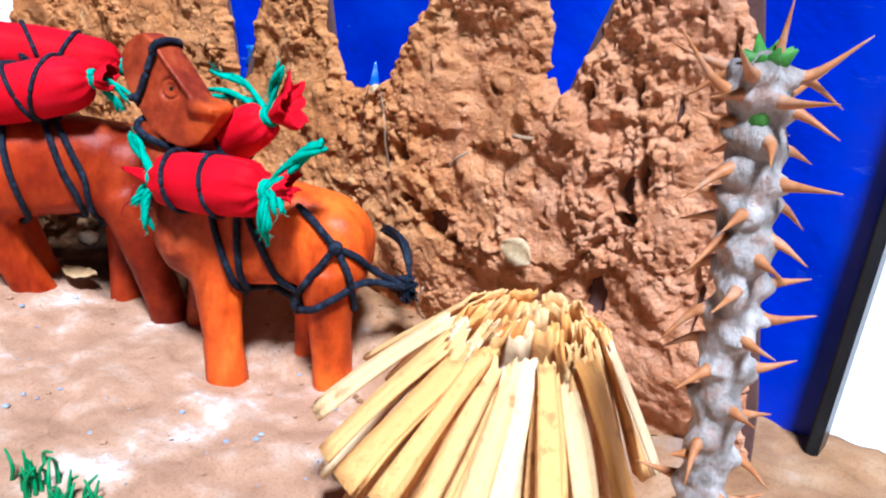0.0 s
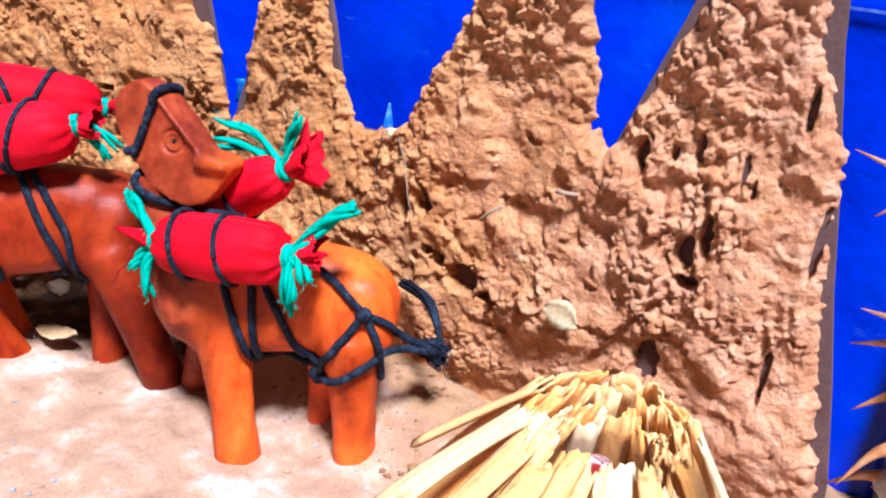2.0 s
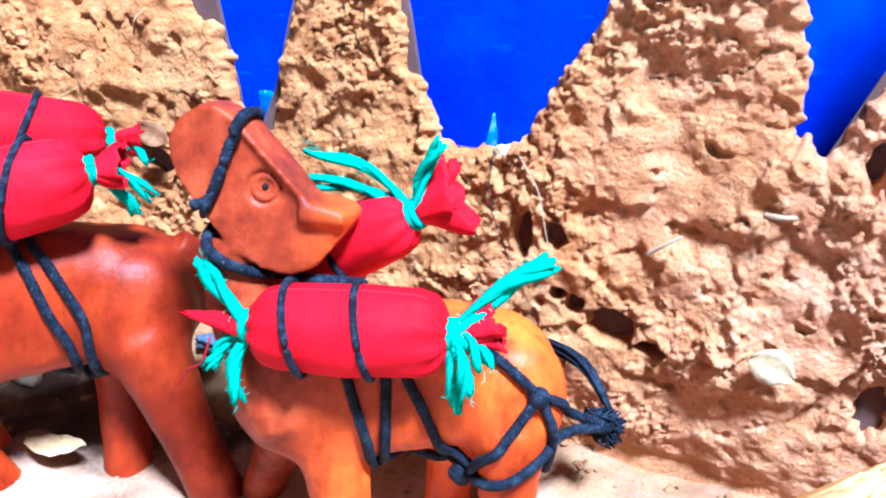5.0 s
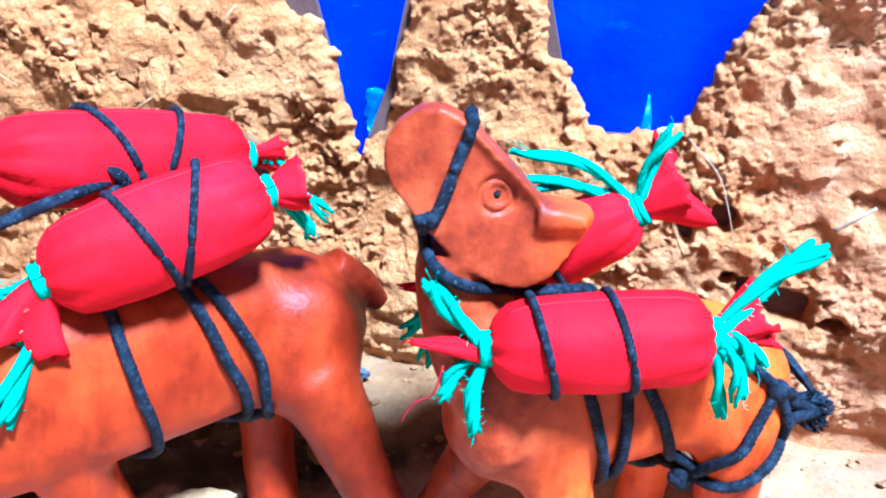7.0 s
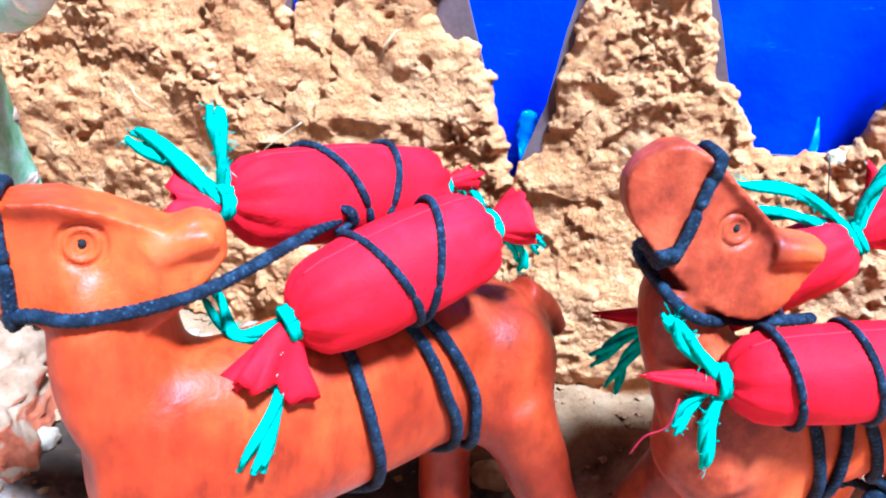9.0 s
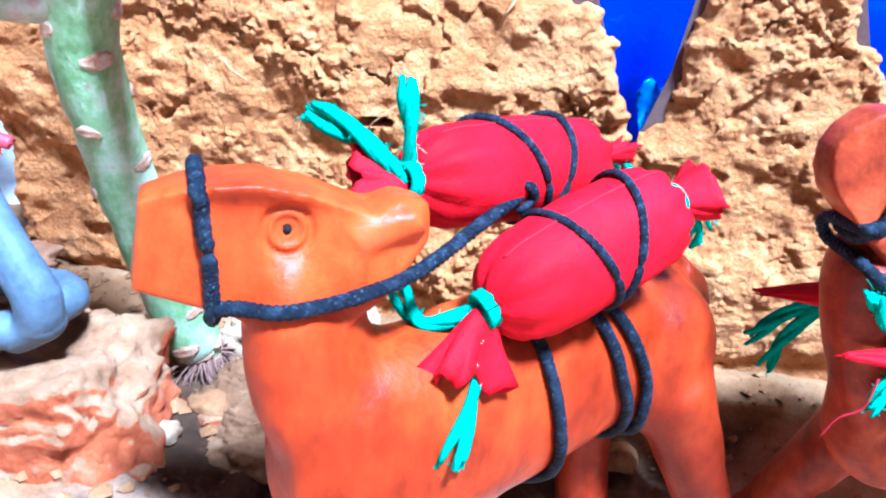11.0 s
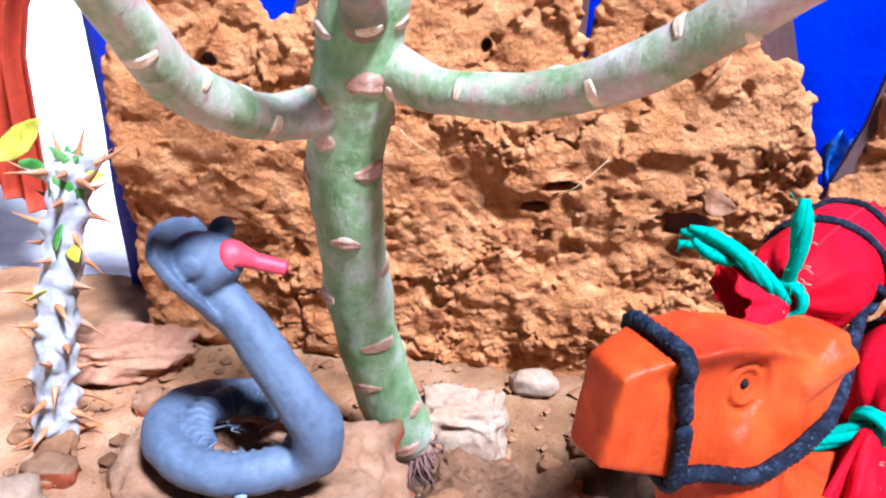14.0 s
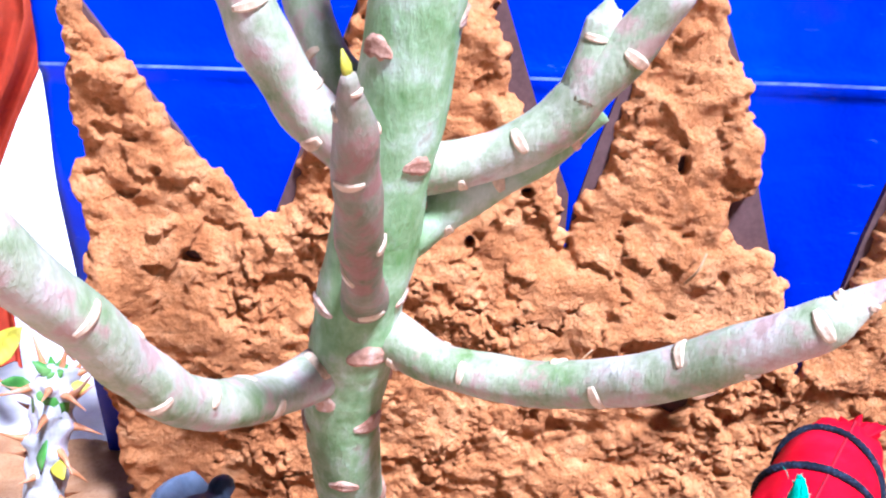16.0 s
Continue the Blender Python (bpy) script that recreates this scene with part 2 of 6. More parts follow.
THREAD = two_scale("pale_fibre", (0.279, 0.186, 0.1116), (0.3844, 0.2852, 0.186), (0.465, 0.372, 0.279), 300, 900, 0.0, 0.7)
SOIL = two_scale("soil_crumb", (0.11, 0.046, 0.018), (0.24, 0.115, 0.048), (0.38, 0.22, 0.11), 120, 700, 0.0004, 0.95)
ROOT = two_scale("root_fibre", (0.07, 0.033, 0.025), (0.20, 0.105, 0.080), (0.40, 0.27, 0.22), 260, 900, 0.0002, 0.9)
SOILLUMP = two_scale("soil_lump", (0.080, 0.036, 0.016), (0.225, 0.112, 0.052), (0.40, 0.245, 0.135), 85, 520, 0.0016, 0.95, 480)
GLUE = two_scale("clear_glue", (0.16, 0.19, 0.25), (0.24, 0.28, 0.35), (0.36, 0.40, 0.46), 200, 600, 0.0002, 0.1)


SEAM = two_scale("seam_thread", (0.186, 0.0, 0.0062), (0.2604, 0.0012, 0.0124), (0.372, 0.0062, 0.0186), 200, 900, 0.0, 0.8)


def wood_material(name, dark, mid, light, tinge, reach):
    """Varnished wood, stained deep red-brown from the first to the second place of reach along the carving; on the lead
    camel this also holds shade.
    """
    m, t, b = material(name, 0.42)
    b.inputs["Specular IOR Level"].default_value = 0.18
    broad = ramp(t, noise_fac(t, 22, 5), [(0.36, dark), (0.5, mid), (0.64, light), (0.80, tuple(min(1.0, v * 1.15 + 0.045) for v in light))])
    grain = ramp(t, noise_fac(t, 130, 6, 0.65, (1.0, 1.0, 0.25)), [(0.32, tuple(v * 0.5 for v in mid)), (0.5, mid), (0.7, light)])
    c = mixed(t, broad, grain, 0.36)
    worn = ramp(t, noise_fac(t, 58, 7, 0.7, (1.0, 1.0, 0.45)), [(0.36, (0.50, 0.34, 0.26)), (0.47, (1, 1, 1)), (0.60, (1, 1, 1)), (0.72, (1.25, 1.4, 1.5))])
    c = mixed(t, c, worn, 0.6, "MULTIPLY")
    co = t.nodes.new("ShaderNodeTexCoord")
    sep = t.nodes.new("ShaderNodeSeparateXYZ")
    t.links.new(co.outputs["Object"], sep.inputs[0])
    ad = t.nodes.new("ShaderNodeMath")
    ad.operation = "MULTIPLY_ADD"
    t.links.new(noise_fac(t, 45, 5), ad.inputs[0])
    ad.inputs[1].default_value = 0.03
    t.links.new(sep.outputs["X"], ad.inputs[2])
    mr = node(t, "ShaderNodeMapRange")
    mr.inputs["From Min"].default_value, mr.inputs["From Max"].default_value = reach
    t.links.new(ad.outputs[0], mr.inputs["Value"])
    deep = ramp(t, noise_fac(t, 60, 6, 0.65), [(0.34, tinge[0]), (0.5, tinge[1]), (0.68, tinge[2])])
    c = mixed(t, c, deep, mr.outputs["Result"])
    speck = ramp(t, noise_fac(t, 240, 6, 0.7, (1, 1, 0.4)), [(0.33, (0.42, 0.30, 0.24)), (0.47, (1, 1, 1))])
    t.links.new(mixed(t, c, speck, 0.32, "MULTIPLY"), b.inputs["Base Color"])
    r = node(t, "ShaderNodeMapRange")
    r.inputs["To Min"].default_value, r.inputs["To Max"].default_value = 0.3, 0.6
    t.links.new(noise_fac(t, 90, 5), r.inputs["Value"])
    t.links.new(r.outputs["Result"], b.inputs["Roughness"])
    bump(t, b, noise_fac(t, 190, 6, 0.6), 0.00045)
    return m


def cloth_material():
    m, t, b = material("red_cloth", 0.62)
    c = ramp(t, noise_fac(t, 60, 4), [(0.3, (0.434, 0.0004, 0.006)), (0.55, (0.545, 0.0016, 0.012)), (0.75, (0.60, 0.005, 0.022))])
    t.links.new(c, b.inputs["Base Color"])
    b.inputs["Specular IOR Level"].default_value = 0.05
    co = t.nodes.new("ShaderNodeTexCoord")
    w = node(t, "ShaderNodeTexVoronoi", Scale=1900.0)
    t.links.new(co.outputs["Object"], w.inputs["Vector"])
    bump(t, b, w.outputs["Distance"], 0.00008, 0.5)
    fold = node(t, "ShaderNodeBump", Strength=0.45, Distance=0.0012)
    t.links.new(noise_fac(t, 130, 4, 0.55, (1, 1, 1)), fold.inputs["Height"])
    weave = [n for n in t.nodes if n.type == "BUMP"][0]
    t.links.new(fold.outputs["Normal"], weave.inputs["Normal"])
    return m


def stem_material(name, low, mid, high, blush=(0.186, 0.0682, 0.0465), share=0.60, relief=0.0005):
    m, t, b = material(name, 0.5)
    c1 = ramp(t, noise_fac(t, 75, 5), [(0.34, low), (0.5, mid), (0.66, high)])
    c2 = ramp(t, noise_fac(t, 300, 6, 0.7, (1, 1, 0.35)), [(0.3, low), (0.55, mid), (0.75, high)])
    c = mixed(t, c1, c2, 0.35)
    tinge = ramp(t, noise_fac(t, 150, 5, 0.6), [(share, (0, 0, 0)), (share + 0.14, (0.7, 0.7, 0.7))])
    t.links.new(mixed(t, c, blush, tinge), b.inputs["Base Color"])
    bump(t, b, noise_fac(t, 420, 6, 0.65, (1, 1, 0.5)), relief)
    return m


def sheet_material():
    m, t, b = material("blue_plastic", 0.38)
    c = ramp(t, noise_fac(t, 12, 4), [(0.3, (0.0004, 0.018, 0.46)), (0.55, (0.0008, 0.028, 0.54)), (0.75, (0.0025, 0.060, 0.60))])
    co = t.nodes.new("ShaderNodeTexCoord")
    sep = t.nodes.new("ShaderNodeSeparateXYZ")
    t.links.new(co.outputs["Object"], sep.inputs[0])
    z = t.nodes.new("ShaderNodeMath")
    z.operation = "COMPARE"
    t.links.new(sep.outputs["Z"], z.inputs[0])
    z.inputs[1].default_value, z.inputs[2].default_value = 0.2045, 0.0006
    worn = ramp(t, noise_fac(t, 60, 5), [(0.36, (0.1, 0.1, 0.1)), (0.6, (0.75, 0.75, 0.75))])
    k = mixed(t, (0, 0, 0), worn, z.outputs[0])
    scuff = ramp(t, noise_fac(t, 70, 8, 0.75, (0.5, 1, 2.2)), [(0.62, (0, 0, 0)), (0.8, (0.35, 0.35, 0.35))])
    k = mixed(t, k, scuff, 1.0, "ADD")
    t.links.new(mixed(t, c, (0.2604, 0.372, 0.589), k), b.inputs["Base Color"])
    bump(t, b, noise_fac(t, 35, 4), 0.0015)
    return m


# lead camel: red staining of the hindquarters, deepened with the shade on them
WOOD = wood_material("orange_wood", (0.190, 0.0100, 0.0016), (0.400, 0.0370, 0.0030), (0.540, 0.0800, 0.0080), [(0.055, 0.0035, 0.001), (0.125, 0.0085, 0.0018), (0.235, 0.024, 0.004)], (0.022, -0.046))
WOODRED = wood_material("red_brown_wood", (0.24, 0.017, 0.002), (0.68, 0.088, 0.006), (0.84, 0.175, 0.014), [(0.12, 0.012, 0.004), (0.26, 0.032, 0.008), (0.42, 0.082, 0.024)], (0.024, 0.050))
CLOTH, BLUE = cloth_material(), sheet_material()
STEM = stem_material("green_stem", (0.09, 0.21, 0.045), (0.27, 0.40, 0.20), (0.60, 0.65, 0.55), (0.21, 0.093, 0.05), 0.64)
TWIGTIP = stem_material("young_stem", (0.10, 0.19, 0.045), (0.36, 0.38, 0.26), (0.68, 0.63, 0.58), (0.38, 0.21, 0.18), 0.50)
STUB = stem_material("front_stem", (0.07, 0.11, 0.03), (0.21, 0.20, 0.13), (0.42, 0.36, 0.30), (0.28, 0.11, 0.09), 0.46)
THORNSTEM = stem_material("thorny_stem", (0.08, 0.055, 0.042), (0.35, 0.32, 0.30), (0.72, 0.70, 0.69), (0.24, 0.105, 0.055), 0.50, 0.0016)
TIPGREEN = stem_material("growing_tip", (0.0186, 0.0868, 0.0124), (0.062, 0.2232, 0.031), (0.217, 0.372, 0.124))
THORNPALE = stem_material("thorny_pale", (0.20, 0.20, 0.20), (0.38, 0.39, 0.39), (0.58, 0.57, 0.59), (0.22, 0.13, 0.16), 0.52)


# ---- mesh helpers ----
def mesh(name, verts, faces, smooth=True):
    me = bpy.data.meshes.new(name)
    me.from_pydata([tuple(map(float, v)) for v in verts], [], faces)
    if smooth:
        me.polygons.foreach_set("use_smooth", [True] * len(me.polygons))
    me.update()
    return me


class Geo:
    """Vertices and faces gathered from several closed shapes."""

    def __init__(self):
        self.v, self.f = [], []

    def add(self, verts, faces):
        k = len(self.v)
        self.v += [Vector(p) for p in verts]
        self.f += [tuple(i + k for i in fc) for fc in faces]
        return self

    def tube(self, path, radii, sides=10, flat=1.0, caps=True):
        return self.add(*tube(path, radii, sides, flat, caps))

    def ball(self, c, r, seg=12, rings=8, m=None):
        vs, fs = [], []
        rr = r if hasattr(r, "__len__") else (r, r, r)
        for i in range(1, rings):
            a = math.pi * i / rings
            for j in range(seg):
                b = 2 * math.pi * j / seg
                vs.append(Vector((rr[0] * math.sin(a) * math.cos(b), rr[1] * math.sin(a) * math.sin(b), rr[2] * math.cos(a))))
        vs += [Vector((0, 0, rr[2])), Vector((0, 0, -rr[2]))]
        for i in range(rings - 2):
            for j in range(seg):
                k = (j + 1) % seg
                fs.append((i * seg + j, (i + 1) * seg + j, (i + 1) * seg + k, i * seg + k))
        for j in range(seg):
            fs.append((len(vs) - 2, j, (j + 1) % seg))
            fs.append((len(vs) - 1, (rings - 2) * seg + (j + 1) % seg, (rings - 2) * seg + j))
        if m is not None:
            vs = [m @ p for p in vs]
        return self.add([p + Vector(c) for p in vs], fs)

    def mesh(self, name, smooth=True):
        return mesh(name, self.v, self.f, smooth)


def spline(points, steps=6):
    """A smooth line through the points (Catmull-Rom)."""
    p = [Vector(q) for q in points]
    if len(p) < 3:
        return [p[0].lerp(p[-1], i / steps) for i in range(steps + 1)]
    p = [2 * p[0] - p[1], *p, 2 * p[-1] - p[-2]]
    out = []
    for i in range(1, len(p) - 2):
        a, b, c, d = p[i - 1:i + 3]
        for k in range(steps):
            s = k / steps
            out.append(0.5 * (2 * b + (c - a) * s + (2 * a - 5 * b + 4 * c - d) * s * s + (3 * b - a - 3 * c + d) * s ** 3))
    return out + [p[-2]]


def spread(values, n):
    return list(np.interp(np.linspace(0, 1, n), np.linspace(0, 1, len(values)), values))


def frames_along(path):
    p = [Vector(q) for q in path]
    out, side = [], None
    for i in range(len(p)):
        d = (p[min(i + 1, len(p) - 1)] - p[max(i - 1, 0)])
        d = d.normalized() if d.length > 1e-9 else Vector((0, 0, 1))
        if side is None:
            side = d.orthogonal().normalized()
        side = (side - d * side.dot(d))
        side = side.normalized() if side.length > 1e-6 else d.orthogonal().normalized()
        out.append((p[i], d, side, d.cross(side)))
    return out


def tube(path, radii, sides=10, flat=1.0, caps=True):
    if not hasattr(radii, "__len__"):
        radii = [radii]
    radii = spread(radii, len(path))
    vs, fs = [], []
    for (p, d, a, b), r in zip(frames_along(path), radii):
        for k in range(sides):
            w = 2 * math.pi * k / sides
            vs.append(p + a * (r * math.cos(w)) + b * (r * flat * math.sin(w)))
    for i in range(len(path) - 1):
        for k in range(sides):
            n = (k + 1) % sides
            fs.append((i * sides + k, i * sides + n, (i + 1) * sides + n, (i + 1) * sides + k))
    if caps:
        fs.append(tuple(range(sides - 1, -1, -1)))
        fs.append(tuple(range((len(path) - 1) * sides, len(path) * sides)))
    return vs, fs


def twisted(path, r, pitch, strands=2, sides=6):
    """A cord along a path, its surface lobed and twisted like laid strands."""
    p = [Vector(q) for q in path]
    length = [0.0]
    for a, b in zip(p, p[1:]):
        length.append(length[-1] + (b - a).length)
    n = max(10, int(length[-1] / pitch * 10))
    where = np.linspace(0, length[-1], n)
    fine = [Vector([float(np.interp(s, length, [q[k] for q in p])) for k in range(3)]) for s in where]
    g, sides = Geo(), 12
    vs, fs = [], []
    for i, (s, (c, d, a, b)) in enumerate(zip(where, frames_along(fine))):
        end = min(1.0, 0.55 + 0.45 * min(i, n - 1 - i) / 3)
        for k in range(sides):
            w = 2 * math.pi * k / sides
            lobe = 0.84 + 0.24 * abs(math.cos(0.5 * strands * (w - 2 * math.pi * s / pitch)))
            q = r * end * lobe * (1 + 0.08 * noise.noise(c * 900))
            vs.append(c + a * (q * math.cos(w)) + b * (q * math.sin(w)))
    for i in range(n - 1):
        for k in range(sides):
            m = (k + 1) % sides
            fs.append((i * sides + k, i * sides + m, (i + 1) * sides + m, (i + 1) * sides + k))
    fs += [tuple(range(sides - 1, -1, -1)), tuple(range((n - 1) * sides, n * sides))]
    return g.add(vs, fs)


def part(name, me, mat, parent=None, label=""):
    ob = new(name, me)
    me.materials.clear()
    me.materials.append(mat)
    if parent is not None:
        ob.parent = parent
        ob.matrix_parent_inverse = Matrix()
    if label:
        tagged(ob, label)
    return ob


def thing(name, label, category, group="", kind=""):
    return tagged(new(name), label, category, group, kind)


def smooth(a, b, v):
    s = np.clip((v - a) / (b - a), 0, 1)
    return s * s * (3 - 2 * s)


def fbm(x, y, z, octaves=4):
    return noise.fractal(Vector((x, y, z)), 0.9, 2.0, octaves)


# ---- ground ----
def ground_height(x, y):
    h = 0.0245 * float(smooth(0.228, 0.272, y))
    left = 0.026 * float(smooth(-0.455, -0.52, x)) * float(smooth(0.06, 0.14, y))
    h = max(h, left) + 0.15 * min(h, left)
    h += 0.0035 * fbm(x * 22, y * 22, 0.3, 3)
    return h


def build_ground():
    xs = np.concatenate([[-1.056], np.linspace(-1.05, -0.83, 12), np.arange(-0.81, 0.12, 0.0026), np.linspace(0.14, 0.36, 12), [0.366]])
    ys = np.concatenate([[-0.426], np.linspace(-0.42, -0.08, 16), np.arange(-0.06, 0.344, 0.0026), [0.345, 0.348]])
    vs, fs = [], []
    for y in ys:
        for x in xs:
            h = ground_height(x, y)
            if -0.85 < x < 0.14 and -0.1 < y < 0.36:
                h += 0.0011 * fbm(x * 120, y * 120, 1.7, 4)
                d = noise.voronoi(Vector((x * 130, y * 130, 0.5)))[0][0]
                h += 0.0013 * max(0.0, 0.32 - d) / 0.32 * (1.0 if noise.cell(Vector((x * 60, y * 60, 2))) > 0.2 else 0.0)
            rim = x in (xs[0], xs[-1]) or y in (ys[0], ys[-1])
            vs.append((x, y, -0.0195 if rim else h))
    n = len(xs)
    for j in range(len(ys) - 1):
        for i in range(n - 1):
            fs.append((j * n + i, j * n + i + 1, (j + 1) * n + i + 1, (j + 1) * n + i))
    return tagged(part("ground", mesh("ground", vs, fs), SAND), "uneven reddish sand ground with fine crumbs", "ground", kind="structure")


build_ground()

# ---- mud wall: six pointed pillars on one base ----
P1 = [(-0.634, -0.01), (-0.638, 0.093), (-0.640, 0.132), (-0.640, 0.143), (-0.638, 0.152), (-0.639, 0.164), (-0.643, 0.172), (-0.637, 0.182), (-0.638, 0.2), (-0.636, 0.213), (-0.639, 0.22), (-0.640, 0.236), (-0.636, 0.252), (-0.630, 0.229), (-0.622, 0.219), (-0.612, 0.204), (-0.605, 0.192), (-0.598, 0.181), (-0.589, 0.176), (-0.583, 0.168), (-0.578, 0.161)]
P2 = [(-0.571, 0.165), (-0.564, 0.165), (-0.562, 0.174), (-0.562, 0.181), (-0.557, 0.191), (-0.547, 0.214), (-0.534, 0.25), (-0.515, 0.30), (-0.501, 0.248), (-0.493, 0.222), (-0.490, 0.208), (-0.481, 0.193), (-0.475, 0.182), (-0.473, 0.172), (-0.470, 0.162), (-0.4705, 0.150)]
P3 = [(-0.4685, 0.152), (-0.4670, 0.169), (-0.461, 0.176), (-0.4560, 0.186), (-0.4545, 0.203), (-0.446, 0.221), (-0.4395, 0.24), (-0.434, 0.268), (-0.427, 0.238), (-0.423, 0.228), (-0.420, 0.217), (-0.413, 0.213), (-0.412, 0.203), (-0.407, 0.191), (-0.405, 0.182), (-0.408, 0.174), (-0.415, 0.171), (-0.415, 0.163), (-0.410, 0.156), (-0.397, 0.153), (-0.3925, 0.143), (-0.390, 0.134), (-0.386, 0.122), (-0.381, 0.106)]
P4 = [(-0.373, 0.118), (-0.368, 0.130), (-0.3685, 0.142), (-0.366, 0.153), (-0.363, 0.163), (-0.360, 0.174), (-0.345, 0.245), (-0.332, 0.205), (-0.3215, 0.175), (-0.3165, 0.159), (-0.3130, 0.148), (-0.306, 0.143), (-0.302, 0.133), (-0.299, 0.127), (-0.289, 0.1255)]
P5 = [(-0.276, 0.128), (-0.270, 0.132), (-0.2625, 0.143), (-0.2575, 0.156), (-0.252, 0.168), (-0.244, 0.182), (-0.217, 0.255), (-0.199, 0.235), (-0.190, 0.191), (-0.187, 0.175), (-0.1825, 0.162), (-0.1825, 0.150)]
P6 = [(-0.174, 0.146), (-0.170, 0.150), (-0.166, 0.161), (-0.162, 0.171), (-0.158, 0.181), (-0.153, 0.192), (-0.130, 0.26), (-0.118, 0.29), (-0.112, 0.215), (-0.110, 0.193), (-0.105, 0.184), (-0.102, 0.171), (-0.096, 0.162), (-0.093, 0.147), (-0.095, 0.136), (-0.090, 0.117), (-0.087, 0.10), (-0.083, 0.083), (-0.078, 0.06), (-0.071, 0.03), (-0.067, -0.01)]
OUTLINE = P1 + P2 + P3 + P4 + P5 + P6
WALL_Y = 0.2905
HOLES_EAST = [(-0.226, 0.075, 0.008, 0.005), (-0.211, 0.072, 0.004, 0.002), (-0.240, 0.079, 0.003, 0.003), (-0.246, 0.082, 0.0025, 0.002), (-0.142, 0.069, 0.0045, 0.008), (-0.262, 0.100, 0.003, 0.008), (-0.1305, 0.124, 0.002, 0.007), (-0.1365, 0.115, 0.0032, 0.006), (-0.133, 0.105, 0.0045, 0.0022), (-0.1595, 0.145, 0.0024, 0.006), (-0.148, 0.149, 0.0013, 0.003), (-0.140, 0.152, 0.0018, 0.005), (-0.124, 0.148, 0.0011, 0.0055), (-0.108, 0.173, 0.0015, 0.007), (-0.119, 0.143, 0.0008, 0.003), (-0.251, 0.102, 0.004, 0.004), (-0.095, 0.13, 0.0016, 0.012), (-0.1, 0.08, 0.0015, 0.009)]
HOLES_WEST = [(-0.503, 0.1555, 0.0016, 0.0018), (-0.432, 0.098, 0.006, 0.0012), (-0.427, 0.094, 0.008, 0.005), (-0.474, 0.108, 0.005, 0.0016), (-0.482, 0.099, 0.004, 0.0018), (-0.484, 0.174, 0.002, 0.0016), (-0.433, 0.185, 0.0016, 0.003), (-0.601, 0.146, 0.003, 0.002)]


def polygon_distance(px, pz, poly):
    """Signed distance to a polygon, negative inside."""
    best = np.full(px.shape, 9.0)
    inside = np.zeros(px.shape, bool)
    for (ax, az), (bx, bz) in zip(poly, poly[1:] + poly[:1]):
        ex, ez = bx - ax, bz - az
        wx, wz = px - ax, pz - az
        s = np.clip((wx * ex + wz * ez) / (ex * ex + ez * ez), 0, 1)
        best = np.minimum(best, np.hypot(wx - ex * s, wz - ez * s))
        cross = ((az > pz) != (bz > pz)) & (px < (bx - ax) * (pz - az) / ((bz - az) if abs(bz - az) > 1e-12 else 1e-12) + ax)
        inside ^= cross
    return np.where(inside, -best, best)


def grains(x, z, size, seed, cover):
    """Scattered half-sunk crumbs of the given size, blunt and tilted, 0 to about 0.7."""
    q = Vector((x / size, z / size, seed))
    d, p = noise.voronoi(q)
    own = noise.cell_vector(p[0] * 7.3 + Vector((seed, 0.3, 0.7)))
    if own[0] > 2 * cover - 1:
        return 0.0
    off = q - p[0]
    r = 0.46 + 0.2 * own[1]
    e = 1 - (off.x * off.x * (1 + 0.5 * own[2]) + off.y * off.y * (1 - 0.3 * own[2])) / (r * r)
    if e <= 0:
        return 0.0
    gap = min(1.0, (d[1] - d[0]) / 0.16)
    return r * gap * (min(math.sqrt(e), 0.78 + 0.2 * own[2]) + 0.9 * (off.x * own[1] + off.y * own[2]))


def stepped(v, sharp):
    """A height broken into flat plates with steep ledges."""
    k = math.floor(v)
    return k + float(smooth(0.0, sharp, np.array(v - k)))


